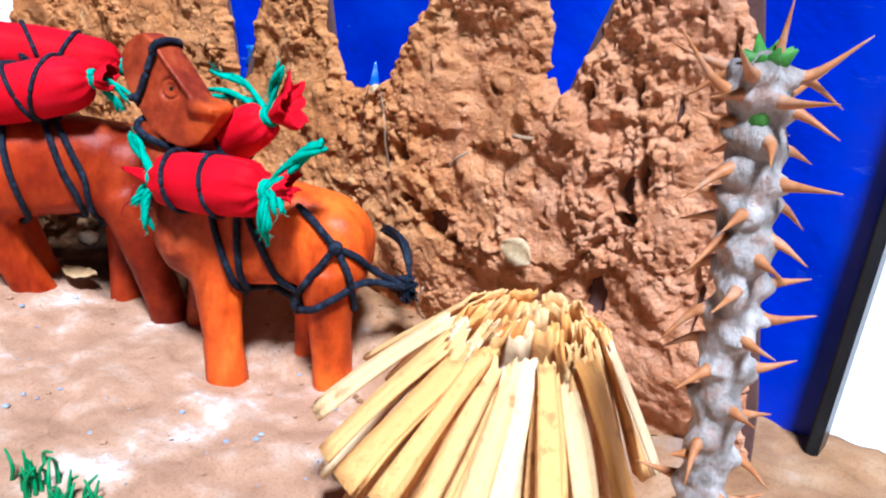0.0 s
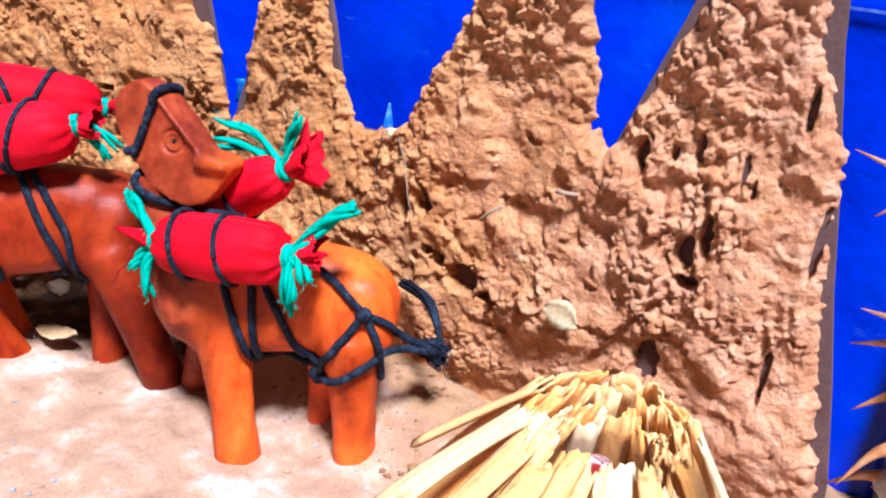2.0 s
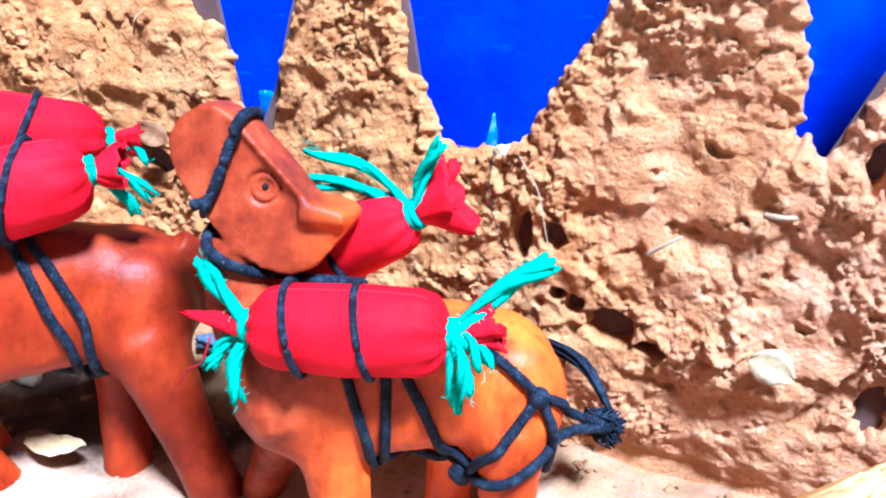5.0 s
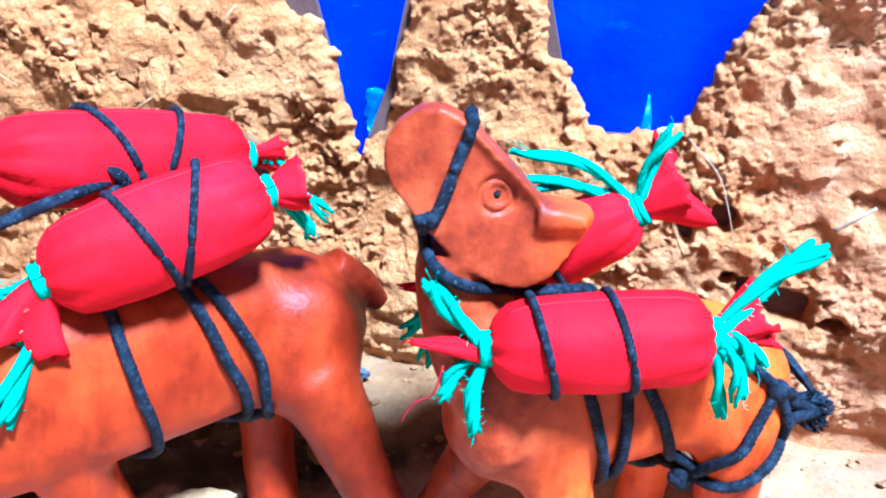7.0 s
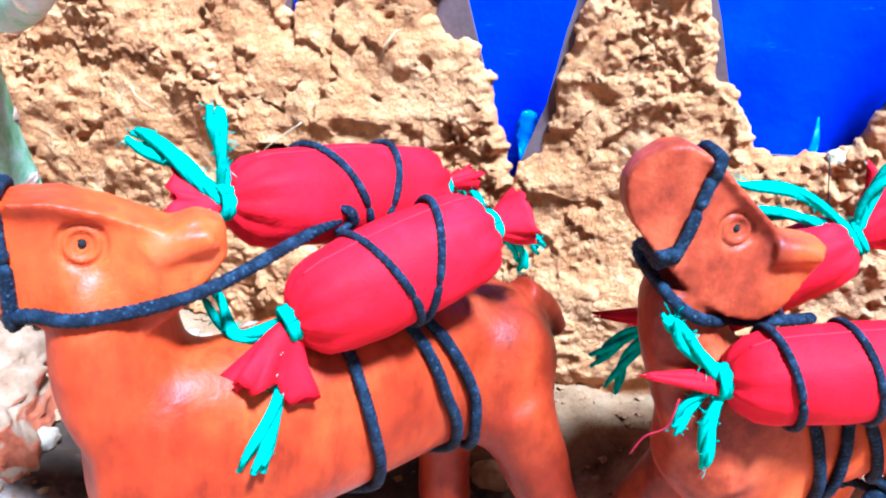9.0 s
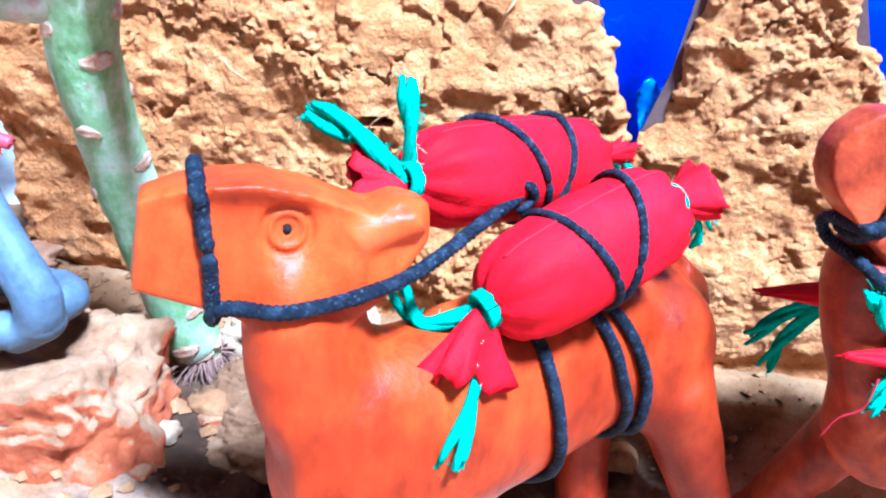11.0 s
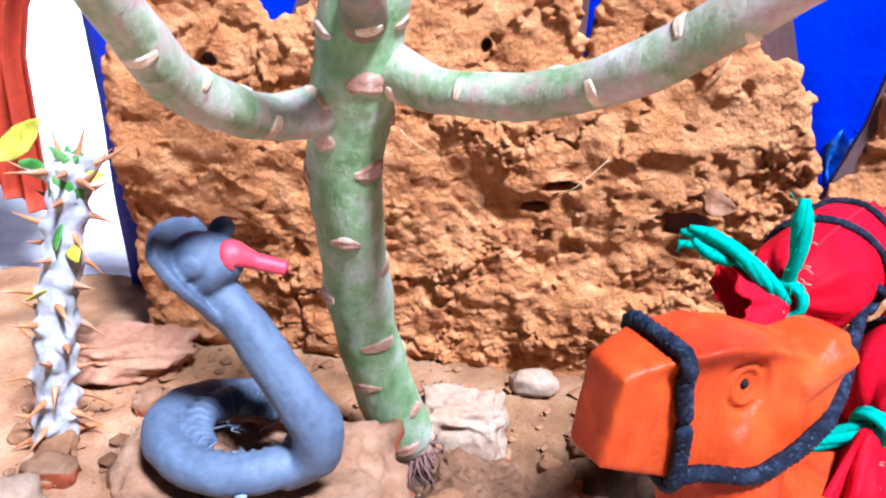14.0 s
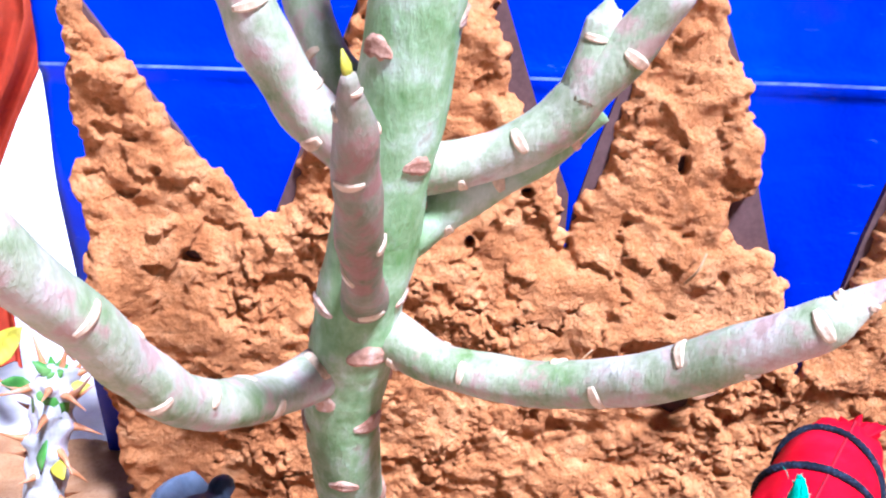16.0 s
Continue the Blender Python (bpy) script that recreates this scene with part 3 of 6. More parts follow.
def mud_thickness(x, z):
    """How far the mud stands out from the card."""
    wx = x + 0.0030 * fbm(x * 160, z * 160, 31.0, 4)
    wz = z + 0.0030 * fbm(x * 160, z * 160, 57.0, 4)
    patch = fbm(x * 17, z * 17, 12.0, 3)
    right = float(smooth(-0.40, -0.30, np.array(x)))
    high = float(smooth(0.11, 0.16, np.array(z)))
    foot = float(smooth(0.085, 0.050, np.array(z))) * right
    crumbly = float(np.clip(0.40 - 0.22 * float(smooth(-0.205, -0.17, np.array(x))) - 0.26 * float(smooth(-0.395, -0.43, np.array(x))) * float(smooth(0.085, 0.11, np.array(z))) + 0.22 * right + 0.18 * high * right + 0.9 * patch - 0.45 * foot, 0.06, 0.95))
    t = 0.0040 + 0.0034 * fbm(x * 22, z * 22, 4.2, 3) + 0.0024 * fbm(x * 48, z * 55, 6.1, 3)
    t += 0.0022 * (1 - 0.6 * foot) * (stepped((fbm(wx * 17 + 3, wz * 21, 9.4, 4) + 1) * 2.0, 0.12) - 2.0)
    t += 0.0012 * fbm(x * 90, z * 110, 2.2, 6)
    t += 0.0016 * crumbly * fbm(wx * 190, wz * 190, 15.0, 5)
    t += 0.0110 * 0.34 * grains(wx, wz, 0.0125, 3.1, crumbly * 0.72)
    t += 0.0066 * 0.48 * grains(wx, wz, 0.0070, 7.7, crumbly * 0.85)
    t += 0.0040 * 0.55 * grains(wx, wz, 0.0042, 2.9, 0.10 + crumbly * 0.85)
    t += 0.0024 * 0.55 * grains(wx, wz, 0.0026, 5.3, 0.08 + crumbly * 0.6)
    crack = abs(fbm(wx * 17, wz * 24, 21.0, 3))
    t -= 0.0040 * max(0.0, 1 - crack / 0.020) * max(0.0, min(1.0, 2.6 * noise.noise(Vector((x * 22, z * 22, 5.0))) - 0.35))
    pit = noise.noise(Vector((x * 85, z * 110, 44.0))) + 0.5 * noise.noise(Vector((x * 240, z * 240, 48.0)))
    t -= 0.009 * max(0.0, pit - 0.62)
    if x > -0.152 and 0.09 < z < 0.175:
        comb = float(smooth(-0.152, -0.142, np.array(x))) * float(smooth(0.175, 0.158, np.array(z))) * float(smooth(0.09, 0.10, np.array(z)))
        t -= comb * 0.0006 * (1 + math.sin((x + 0.25 * (z - 0.12)) * 1300)) * max(0.0, 0.35 + 1.6 * patch)
    lobe = float(np.interp(z, (0.06, 0.075, 0.09, 0.101, 0.110, 0.114, 0.121, 0.130, 0.136, 0.143, 0.147), (-0.165, -0.155, -0.146, -0.140, -0.139, -0.149, -0.1475, -0.148, -0.154, -0.163, -0.172)))
    if 0.055 < z < 0.15:
        t += 0.0062 * float(smooth(lobe + 0.0012, lobe - 0.0012, np.array(wx))) * float(smooth(-0.225, -0.18, np.array(x))) * float(smooth(0.055, 0.07, np.array(z)))
    west = float(smooth(-0.385, -0.43, np.array(x)))
    t += west * 0.0060 * float(smooth(0.070, 0.112, np.array(wz))) * float(smooth(0.175, 0.128, np.array(z)))
    t += 0.0035 * (1 - west) * math.exp(-((z - 0.055) / 0.020) ** 2) - 0.0050 * math.exp(-((z - 0.025) / 0.006) ** 2)
    return max(t, 0.0012)


def build_wall():
    step = 0.00062
    xs = np.arange(-0.650, -0.060, step)
    zs = np.arange(-0.012, 0.302, step)
    gx, gz = np.meshgrid(xs, zs)
    ragged = np.array([[0.0026 * fbm(x * 95, z * 95, 8.0, 3) + 0.0016 * noise.noise(Vector((x * 320, z * 320, 1))) for x in xs] for z in zs])
    dist = polygon_distance(gx, gz, OUTLINE) + ragged
    ddz, ddx = np.gradient(dist, step)
    keep = dist < 0
    index, vs, fs = {}, [], []
    n = len(xs)

    def vert(j, i):
        if (j, i) in index:
            return index[j, i]
        x, z, d = xs[i], zs[j], dist[j, i]
        if d > 0:
            g = max(0.3, math.hypot(ddx[j, i], ddz[j, i]))
            x, z = x - d * ddx[j, i] / g / g, z - d * ddz[j, i] / g / g
        inner = min(1.0, max(0.0, -d) / 0.006)
        t = mud_thickness(x, z) * math.sqrt(max(0.0, inner * (2 - inner)))
        for hx, hz, rx, rz in HOLES_EAST + HOLES_WEST:
            q = math.hypot((x - hx) / rx, (z - hz) / rz) + 0.35 * noise.noise(Vector((x * 260, z * 260, 6)))
            if q < 1.35:
                t = min(t, -0.002 + 0.011 * max(0.0, q - 0.95) / 0.4)
        vs.append((x, WALL_Y - t, z))
        index[j, i] = len(vs) - 1
        return len(vs) - 1

    for j in range(len(zs) - 1):
        for i in range(n - 1):
            if keep[j, i] or keep[j + 1, i] or keep[j, i + 1] or keep[j + 1, i + 1]:
                fs.append((vert(j, i), vert(j, i + 1), vert(j + 1, i + 1), vert(j + 1, i)))
    wall = thing("wall_north", "mud-plastered cardboard wall cut into six pointed pillars", "wall", kind="structure")
    part("mud_coat", mesh("mud_coat", vs, fs), MUD, wall, "rough cracked clods of dried brown mud")
    outlines = [[(-0.633, -0.01), (-0.637, 0.24), (-0.582, 0.159), (-0.572, 0.160), (-0.53, 0.262), (-0.515, 0.31), (-0.494, 0.236), (-0.482, 0.202), (-0.4695, 0.172), (-0.4697, 0.146),
                 (-0.4675, 0.165), (-0.4610, 0.190), (-0.4560, 0.206), (-0.434, 0.272), (-0.4235, 0.231), (-0.4155, 0.213), (-0.4045, 0.173), (-0.397, 0.150), (-0.390, 0.13), (-0.383, 0.100), (-0.3715, 0.134), (-0.367, 0.160), (-0.345, 0.25), (-0.3165, 0.168),
                 (-0.304, 0.124), (-0.270, 0.126), (-0.245, 0.181), (-0.217, 0.258), (-0.194, 0.21), (-0.1865, 0.14), (-0.174, 0.142), (-0.156, 0.195), (-0.122, 0.3), (-0.105, 0.194), (-0.093, 0.144), (-0.087, 0.116), (-0.0785, 0.083), (-0.0705, 0.048), (-0.0635, -0.01)]]
    for line in outlines:
        bm = bmesh.new()
        front = [bm.verts.new((x, WALL_Y, z)) for x, z in line]
        f = bm.faces.new(front)
        r = bmesh.ops.extrude_face_region(bm, geom=[f])
        for v in r["geom"]:
            if isinstance(v, bmesh.types.BMVert):
                v.co.y += 0.0025
        bmesh.ops.recalc_face_normals(bm, faces=bm.faces)
        me = bpy.data.meshes.new("card_sheet")
        bm.to_mesh(me)
        part("card_sheet", me, CARD, wall, "grey-brown cardboard backing with bare cut edges")
    return wall


build_wall()


# ---- blue sheet, side strip, white wall, curtain ----
def build_sheet():
    xs, zs = np.arange(-0.668, -0.054, 0.004), np.arange(-0.02, 0.312, 0.004)
    vs, fs = [], []
    for z in zs:
        for x in xs:
            y = 0.336 + 0.006 * noise.noise(Vector((x * 9, z * 6, 3))) + 0.002 * noise.noise(Vector((x * 30, z * 22, 8)))
            y -= 0.0022 * math.exp(-((z - 0.205) / 0.003) ** 2)
            lean = 0.008 * (z - 0.1) / 0.2
            vs.append((x - lean if x < -0.5 else x, y, z))
    n = len(xs)
    for j in range(len(zs) - 1):
        for i in range(n - 1):
            fs.append((j * n + i, j * n + i + 1, (j + 1) * n + i + 1, (j + 1) * n + i))
    ob = part("blue_sheet", mesh("blue_sheet", vs, fs), BLUE)
    sol = ob.modifiers.new("thickness", "SOLIDIFY")
    sol.thickness = 0.0008
    return tagged(ob, "creased bright blue plastic sheet hung behind the wall", "backdrop sheet", kind="structure")


def box_mesh(name, a, b, bevel=0.0008):
    bm = bmesh.new()
    bmesh.ops.create_cube(bm, size=1)
    for v in bm.verts:
        v.co = Vector([(a[k] + b[k]) / 2 + v.co[k] * (b[k] - a[k]) for k in range(3)])
    if bevel:
        bmesh.ops.bevel(bm, geom=bm.edges[:], offset=bevel, segments=2, affect="EDGES")
    me = bpy.data.meshes.new(name)
    bm.to_mesh(me)
    bm.free()
    return me


build_sheet()
tagged(part("edge_strip", box_mesh("edge_strip", (-0.0565, 0.322, -0.01), (-0.0515, 0.334, 0.31)), DARK), "black upright strip at the edge of the blue sheet", "strip")
tagged(part("floor", box_mesh("floor", (-1.9, -0.9, -0.06), (0.9, 1.3, -0.02), 0), WHITE), "plain pale floor round the sand bed", "floor", kind="structure")
tagged(part("wall_east", box_mesh("wall_east", (-1.9, 1.3, -0.06), (0.9, 1.36, 0.9), 0), WHITE), "plain white sunlit wall far behind", "wall", kind="structure")


def build_curtain():
    vs, fs = [], []
    us, zs = np.linspace(0, 1, 100), np.linspace(0.0, 0.6, 26)
    for z in zs:
        for u in us:
            w = 0.0045 * math.sin(u * 60) + 0.002 * math.sin(u * 113 + 1)
            edge = -0.738 + 0.044 * float(smooth(0.12, 0.23, np.array(z)))
            vs.append((edge - 0.13 * (1 - u), 0.40 + w + 0.03 * (1 - u), max(z, 0.035 + 0.1 * (1 - u) ** 1.5)))
    n = len(us)
    for j in range(len(zs) - 1):
        for i in range(n - 1):
            fs.append((j * n + i, j * n + i + 1, (j + 1) * n + i + 1, (j + 1) * n + i))
    ob = part("curtain", mesh("curtain", vs, fs), CURTAIN)
    ob.modifiers.new("thickness", "SOLIDIFY").thickness = 0.001
    return tagged(ob, "orange-red pleated cloth curtain hanging beyond the sheet", "curtain", kind="structure")


build_curtain()

# ---- camels ----
BODY = [(-0.075, 0.069, 0.007, 0.006), (-0.066, 0.069, 0.017, 0.013), (-0.050, 0.070, 0.023, 0.0175), (-0.02, 0.071, 0.0245, 0.0185), (0.012, 0.068, 0.0265, 0.019), (0.036, 0.066, 0.0275, 0.0175), (0.052, 0.068, 0.024, 0.0145), (0.062, 0.07, 0.016, 0.009)]
HEAD = [(-0.0015, 0.0110), (-0.0010, 0.0192), (0.005, 0.0206), (0.0112, 0.0180), (0.024, 0.0232), (0.035, 0.0257), (0.047, 0.0246), (0.0560, 0.0224), (0.0582, 0.0035), (0.048, 0.0), (0.034, -0.004), (0.016, -0.005), (0.006, 0.002)]

HEAD_RAISED = [(0.0030, 0.0105), (0.0025, 0.0176), (0.0075, 0.0182), (0.0160, 0.0140), (0.0235, 0.0172), (0.034, 0.0210), (0.046, 0.0258), (0.0570, 0.0262), (0.0655, 0.0135), (0.0600, 0.0020), (0.0455, -0.0045), (0.0255, -0.0125), (0.008, -0.0085)]


def stretched(x, size):
    """A body station's place along a camel of that size (scale, rear length, front length)."""
    return x * (size[1] if x < 0 else size[2])


def carved(me, voxel, soft):
    """The closed shapes of a mesh melted into one smooth solid."""
    bm = bmesh.new()
    bm.from_mesh(me)
    bmesh.ops.recalc_face_normals(bm, faces=bm.faces)
    bm.to_mesh(me)
    bm.free()
    solid = new("solid", me)
    r = solid.modifiers.new("remesh", "REMESH")
    r.mode, r.voxel_size, r.use_smooth_shade = "VOXEL", voxel, True
    sm = solid.modifiers.new("smooth", "SMOOTH")
    sm.factor, sm.iterations = 0.5, soft
    bpy.context.view_layer.update()
    made = bpy.data.meshes.new_from_object(solid.evaluated_get(bpy.context.evaluated_depsgraph_get()))
    bpy.data.objects.remove(solid)
    return made


def camel(name, label, base, yaw, size, neck, head, legs, shift=0.0, eye=(0.0265, 0.0150), mat=None, nub=True, profile=HEAD, rounded=False):
    """A carved wooden camel in one mesh. x forward, y to its left; the legs in the world."""
    scale, back = size[0], pose(*base, 0, 0, yaw).inverted()
    g = Geo()
    rings, sides = [], 20
    for x, zc, hh, hw in BODY:
        rings.append([(stretched(x, size), shift + hw * scale * math.copysign(abs(math.cos(a)) ** 0.8, math.cos(a)), zc * scale + hh * scale * math.copysign(abs(math.sin(a)) ** 0.85, math.sin(a))) for a in [2 * math.pi * k / sides for k in range(sides)]])
    vs = [p for r in rings for p in r]
    fs = [(i * sides + k, i * sides + (k + 1) % sides, (i + 1) * sides + (k + 1) % sides, (i + 1) * sides + k) for i in range(len(rings) - 1) for k in range(sides)]
    fs += [tuple(range(sides - 1, -1, -1)), tuple(range((len(rings) - 1) * sides, len(rings) * sides))]
    g.add(vs, fs)
    g.tube(spline([p[:3] for p in neck], 5), spread([p[3] for p in neck], (len(neck) - 1) * 5 + 1), 16, 0.68)
    hx, hy, hz, hyaw, hpitch, hs = head
    hm = Matrix.Translation((hx, hy, hz)) @ pose(0, 0, 0, 0, -hpitch, hyaw)
    k = len(profile)
    widths = [0.0045, 0.004, 0.0055, 0.0075, 0.0085, 0.0090, 0.0080, 0.0058, 0.0054, 0.0066, 0.0100, 0.0105, 0.0080]
    ex, ez = profile[1]
    line = [(x, z, w) for (x, z), w in zip(profile, widths)]
    if rounded:
        line = [tuple(p + (q - p) * s for p, q in zip(a, b)) for a, b in zip(line, line[1:] + line[:1]) for s in (0.25, 0.75)]
        k = len(line)
    hv = [hm @ Vector((x * hs, s * w * hs, z * hs)) for s in (-1, 1) for x, z, w in line]
    hf = [tuple(range(k)), tuple(range(2 * k - 1, k - 1, -1))] + [(i, k + i, k + (i + 1) % k, (i + 1) % k) for i in range(k)]
    hf = [tuple(reversed(f)) for f in hf]
    hg = Geo().add(hv, hf)
    for side in (-1, 1):
        hg.tube(spline([hm @ Vector((p * hs, side * q * hs, r * hs)) for p, q, r in ((ex + 0.015, 0.0040, ez - 0.008), (ex + 0.008, 0.0050, ez - 0.0048), (ex + 0.0020, 0.0062, ez - 0.0030))], 5), [0.0062 * hs, 0.0048 * hs, 0.0030 * hs], 12, 0.8)
    for top, knee, hoof, r in legs:
        top, hoof = back @ Vector(top), back @ Vector(hoof)
        mid = Vector((top.x, shift, 0.062 * scale))
        g.ball(top.lerp(mid, 0.4) + Vector((0, 0, 0.004)), (r * 1.75, r * 1.25, r * 2.1), 16, 12)
        line = spline([top.lerp(mid, 0.2), top.lerp(hoof, 0.5) + Vector((knee, 0, 0)), hoof], 6)
        g.tube(line, [r * 1.35, r * 1.12, r * 0.95, r * 0.92, r * 1.0], 12, 0.9)
    if nub:
        rear = stretched(-0.075, size)
        hg.tube(spline([(rear + 0.012, shift, 0.086 * scale), (rear + 0.001, shift, 0.078 * scale), (rear - 0.007, shift, 0.070 * scale)], 4), [0.007 * scale, 0.0064 * scale, 0.0040], 10)
    trunk = carved(g.mesh("camel_solid", False), 0.0016, 16)
    k = len(trunk.vertices)
    hg.f = [tuple(i + k for i in f) for f in hg.f]
    whole = mesh("camel_solid", [v.co for v in trunk.vertices] + hg.v, [tuple(f.vertices) for f in trunk.polygons] + hg.f, False)
    made = carved(whole, 0.0007, 22)
    flip = hm.inverted()
    bm = bmesh.new()
    bm.from_mesh(made)
    for v in bm.verts:
        q = flip @ v.co
        d = math.hypot(q.x - eye[0] * hs, q.z - eye[1] * hs) / hs
        if d < 0.0065 and abs(q.y) > 0.003:
            cut = 0.0011 * math.exp(-((d - 0.0047) / 0.0007) ** 2) + 0.0008 * math.exp(-((d - 0.0022) / 0.0007) ** 2) + 0.0016 * math.exp(-(d / 0.0011) ** 2)
            q.y -= math.copysign(cut, q.y)
            v.co = hm @ q
    bm.normal_update()
    for v in bm.verts:
        v.co += v.normal * (0.0005 * fbm(v.co.x * 50, v.co.y * 50, v.co.z * 50, 2) + 0.00015 * noise.noise(v.co * 170))
    local = [flip @ v.co for v in bm.verts]
    near = [q.y for q in local if math.hypot(q.x - eye[0] * hs, q.z - eye[1] * hs) < 0.0022]
    for side in (-1, 1):
        depth = [y for y in near if y * side > 0]
        deep = sum(depth) / max(1, len(depth))
        bmesh.ops.create_uvsphere(bm, u_segments=12, v_segments=8, radius=0.0009, matrix=hm @ Matrix.Translation((eye[0] * hs, deep - side * 0.0002, eye[1] * hs)))
    for f in bm.faces:
        f.smooth = True
    bm.to_mesh(made)
    bm.free()
    made.materials.clear()
    made.materials.append(mat or WOOD)
    made.materials.append(PUPIL)
    for f in made.polygons:
        q = flip @ f.center
        f.material_index = 1 if math.hypot(q.x - eye[0] * hs, q.z - eye[1] * hs) < 0.00095 and abs(q.y) > 0.003 else 0
    ob = new(name, made)
    ob.matrix_world = pose(*base, 0, 0, yaw)
    tagged(ob, label, "figurine", "wooden camels in the caravan")
    return ob, hm


SIZE_A, SIZE_B = (1.0, 0.83, 1.25), (0.95, 0.66, 0.82)
CAMEL_A = pose(-0.400, 0.190, 0.0, 0, 0, -130)
CAMEL_B = pose(-0.275, 0.225, 0.0, 0, 0, -148)
camel_a, head_a = camel("camel_figurine", "carved orange-brown wooden camel leading the caravan on sand", (-0.400, 0.190, 0.0), -130, SIZE_A,
      [(0.051, -0.002, 0.066, 0.0225), (0.065, -0.004, 0.086, 0.0195), (0.067, -0.006, 0.104, 0.0175), (0.067, -0.007, 0.116, 0.013)],
      (0.0450, 0.0030, 0.1068, -20.0, 1, 0.99),
      [((-0.362, 0.207, 0.062), 0.0, (-0.339, 0.223, -0.008), 0.0112),
       ((-0.388, 0.222, 0.062), 0.0, (-0.382, 0.221, -0.008), 0.0105),
       ((-0.418, 0.164, 0.060), 0.004, (-0.409, 0.187, -0.008), 0.0112),
       ((-0.432, 0.176, 0.060), 0.0, (-0.429, 0.199, -0.008), 0.0105)], 0.001, (0.0285, 0.0155))
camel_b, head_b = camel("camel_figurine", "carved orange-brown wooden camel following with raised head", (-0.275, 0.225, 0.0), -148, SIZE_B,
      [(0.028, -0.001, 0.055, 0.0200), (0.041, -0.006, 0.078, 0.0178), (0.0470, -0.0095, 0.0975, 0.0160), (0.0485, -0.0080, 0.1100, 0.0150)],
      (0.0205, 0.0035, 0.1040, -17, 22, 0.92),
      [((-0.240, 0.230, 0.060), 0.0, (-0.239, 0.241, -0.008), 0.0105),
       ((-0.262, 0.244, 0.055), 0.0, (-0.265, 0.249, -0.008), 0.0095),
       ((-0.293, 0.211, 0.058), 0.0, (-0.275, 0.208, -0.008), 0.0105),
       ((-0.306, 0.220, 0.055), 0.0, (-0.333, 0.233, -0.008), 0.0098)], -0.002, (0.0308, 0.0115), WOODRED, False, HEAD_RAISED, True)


# ---- cloth bundles ----
def yarn(line, rad, rng):
    """Loose woollen strands wound round each other, splayed and hairy towards the end."""
    g = Geo()
    fr = frames_along(line)
    n = len(line)
    for k in range(4):
        ph, path = rng.uniform(0, 6.3), []
        for i, (p, d, a, b) in enumerate(fr):
            s = i / (n - 1)
            w = rad * (0.62 + 0.75 * s * s)
            q = ph + 1.57 * k + 4.5 * s
            path.append(p + a * (w * math.cos(q)) + b * (w * math.sin(q)) + d * (rng.uniform(-0.0015, 0.0015) if i == n - 1 else 0.0))
        g.tube(path, [rad * 0.78 * (1 + 0.15 * rng.uniform(-1, 1)) for _ in range(6)] + [rad * 0.4], 7)
    for k in range(30):
        i = rng.randrange(1, n)
        p, d, a, b = fr[i]
        q = rng.uniform(0, 6.3)
        o = a * math.cos(q) + b * math.sin(q)
        e = p + o * rad * rng.uniform(1.5, 2.6) + d * rng.uniform(-0.001, 0.003)
        g.tube([p + o * rad * 0.7, p.lerp(e, 0.6) + d * 0.0004, e], 0.00012, 4)
    return g


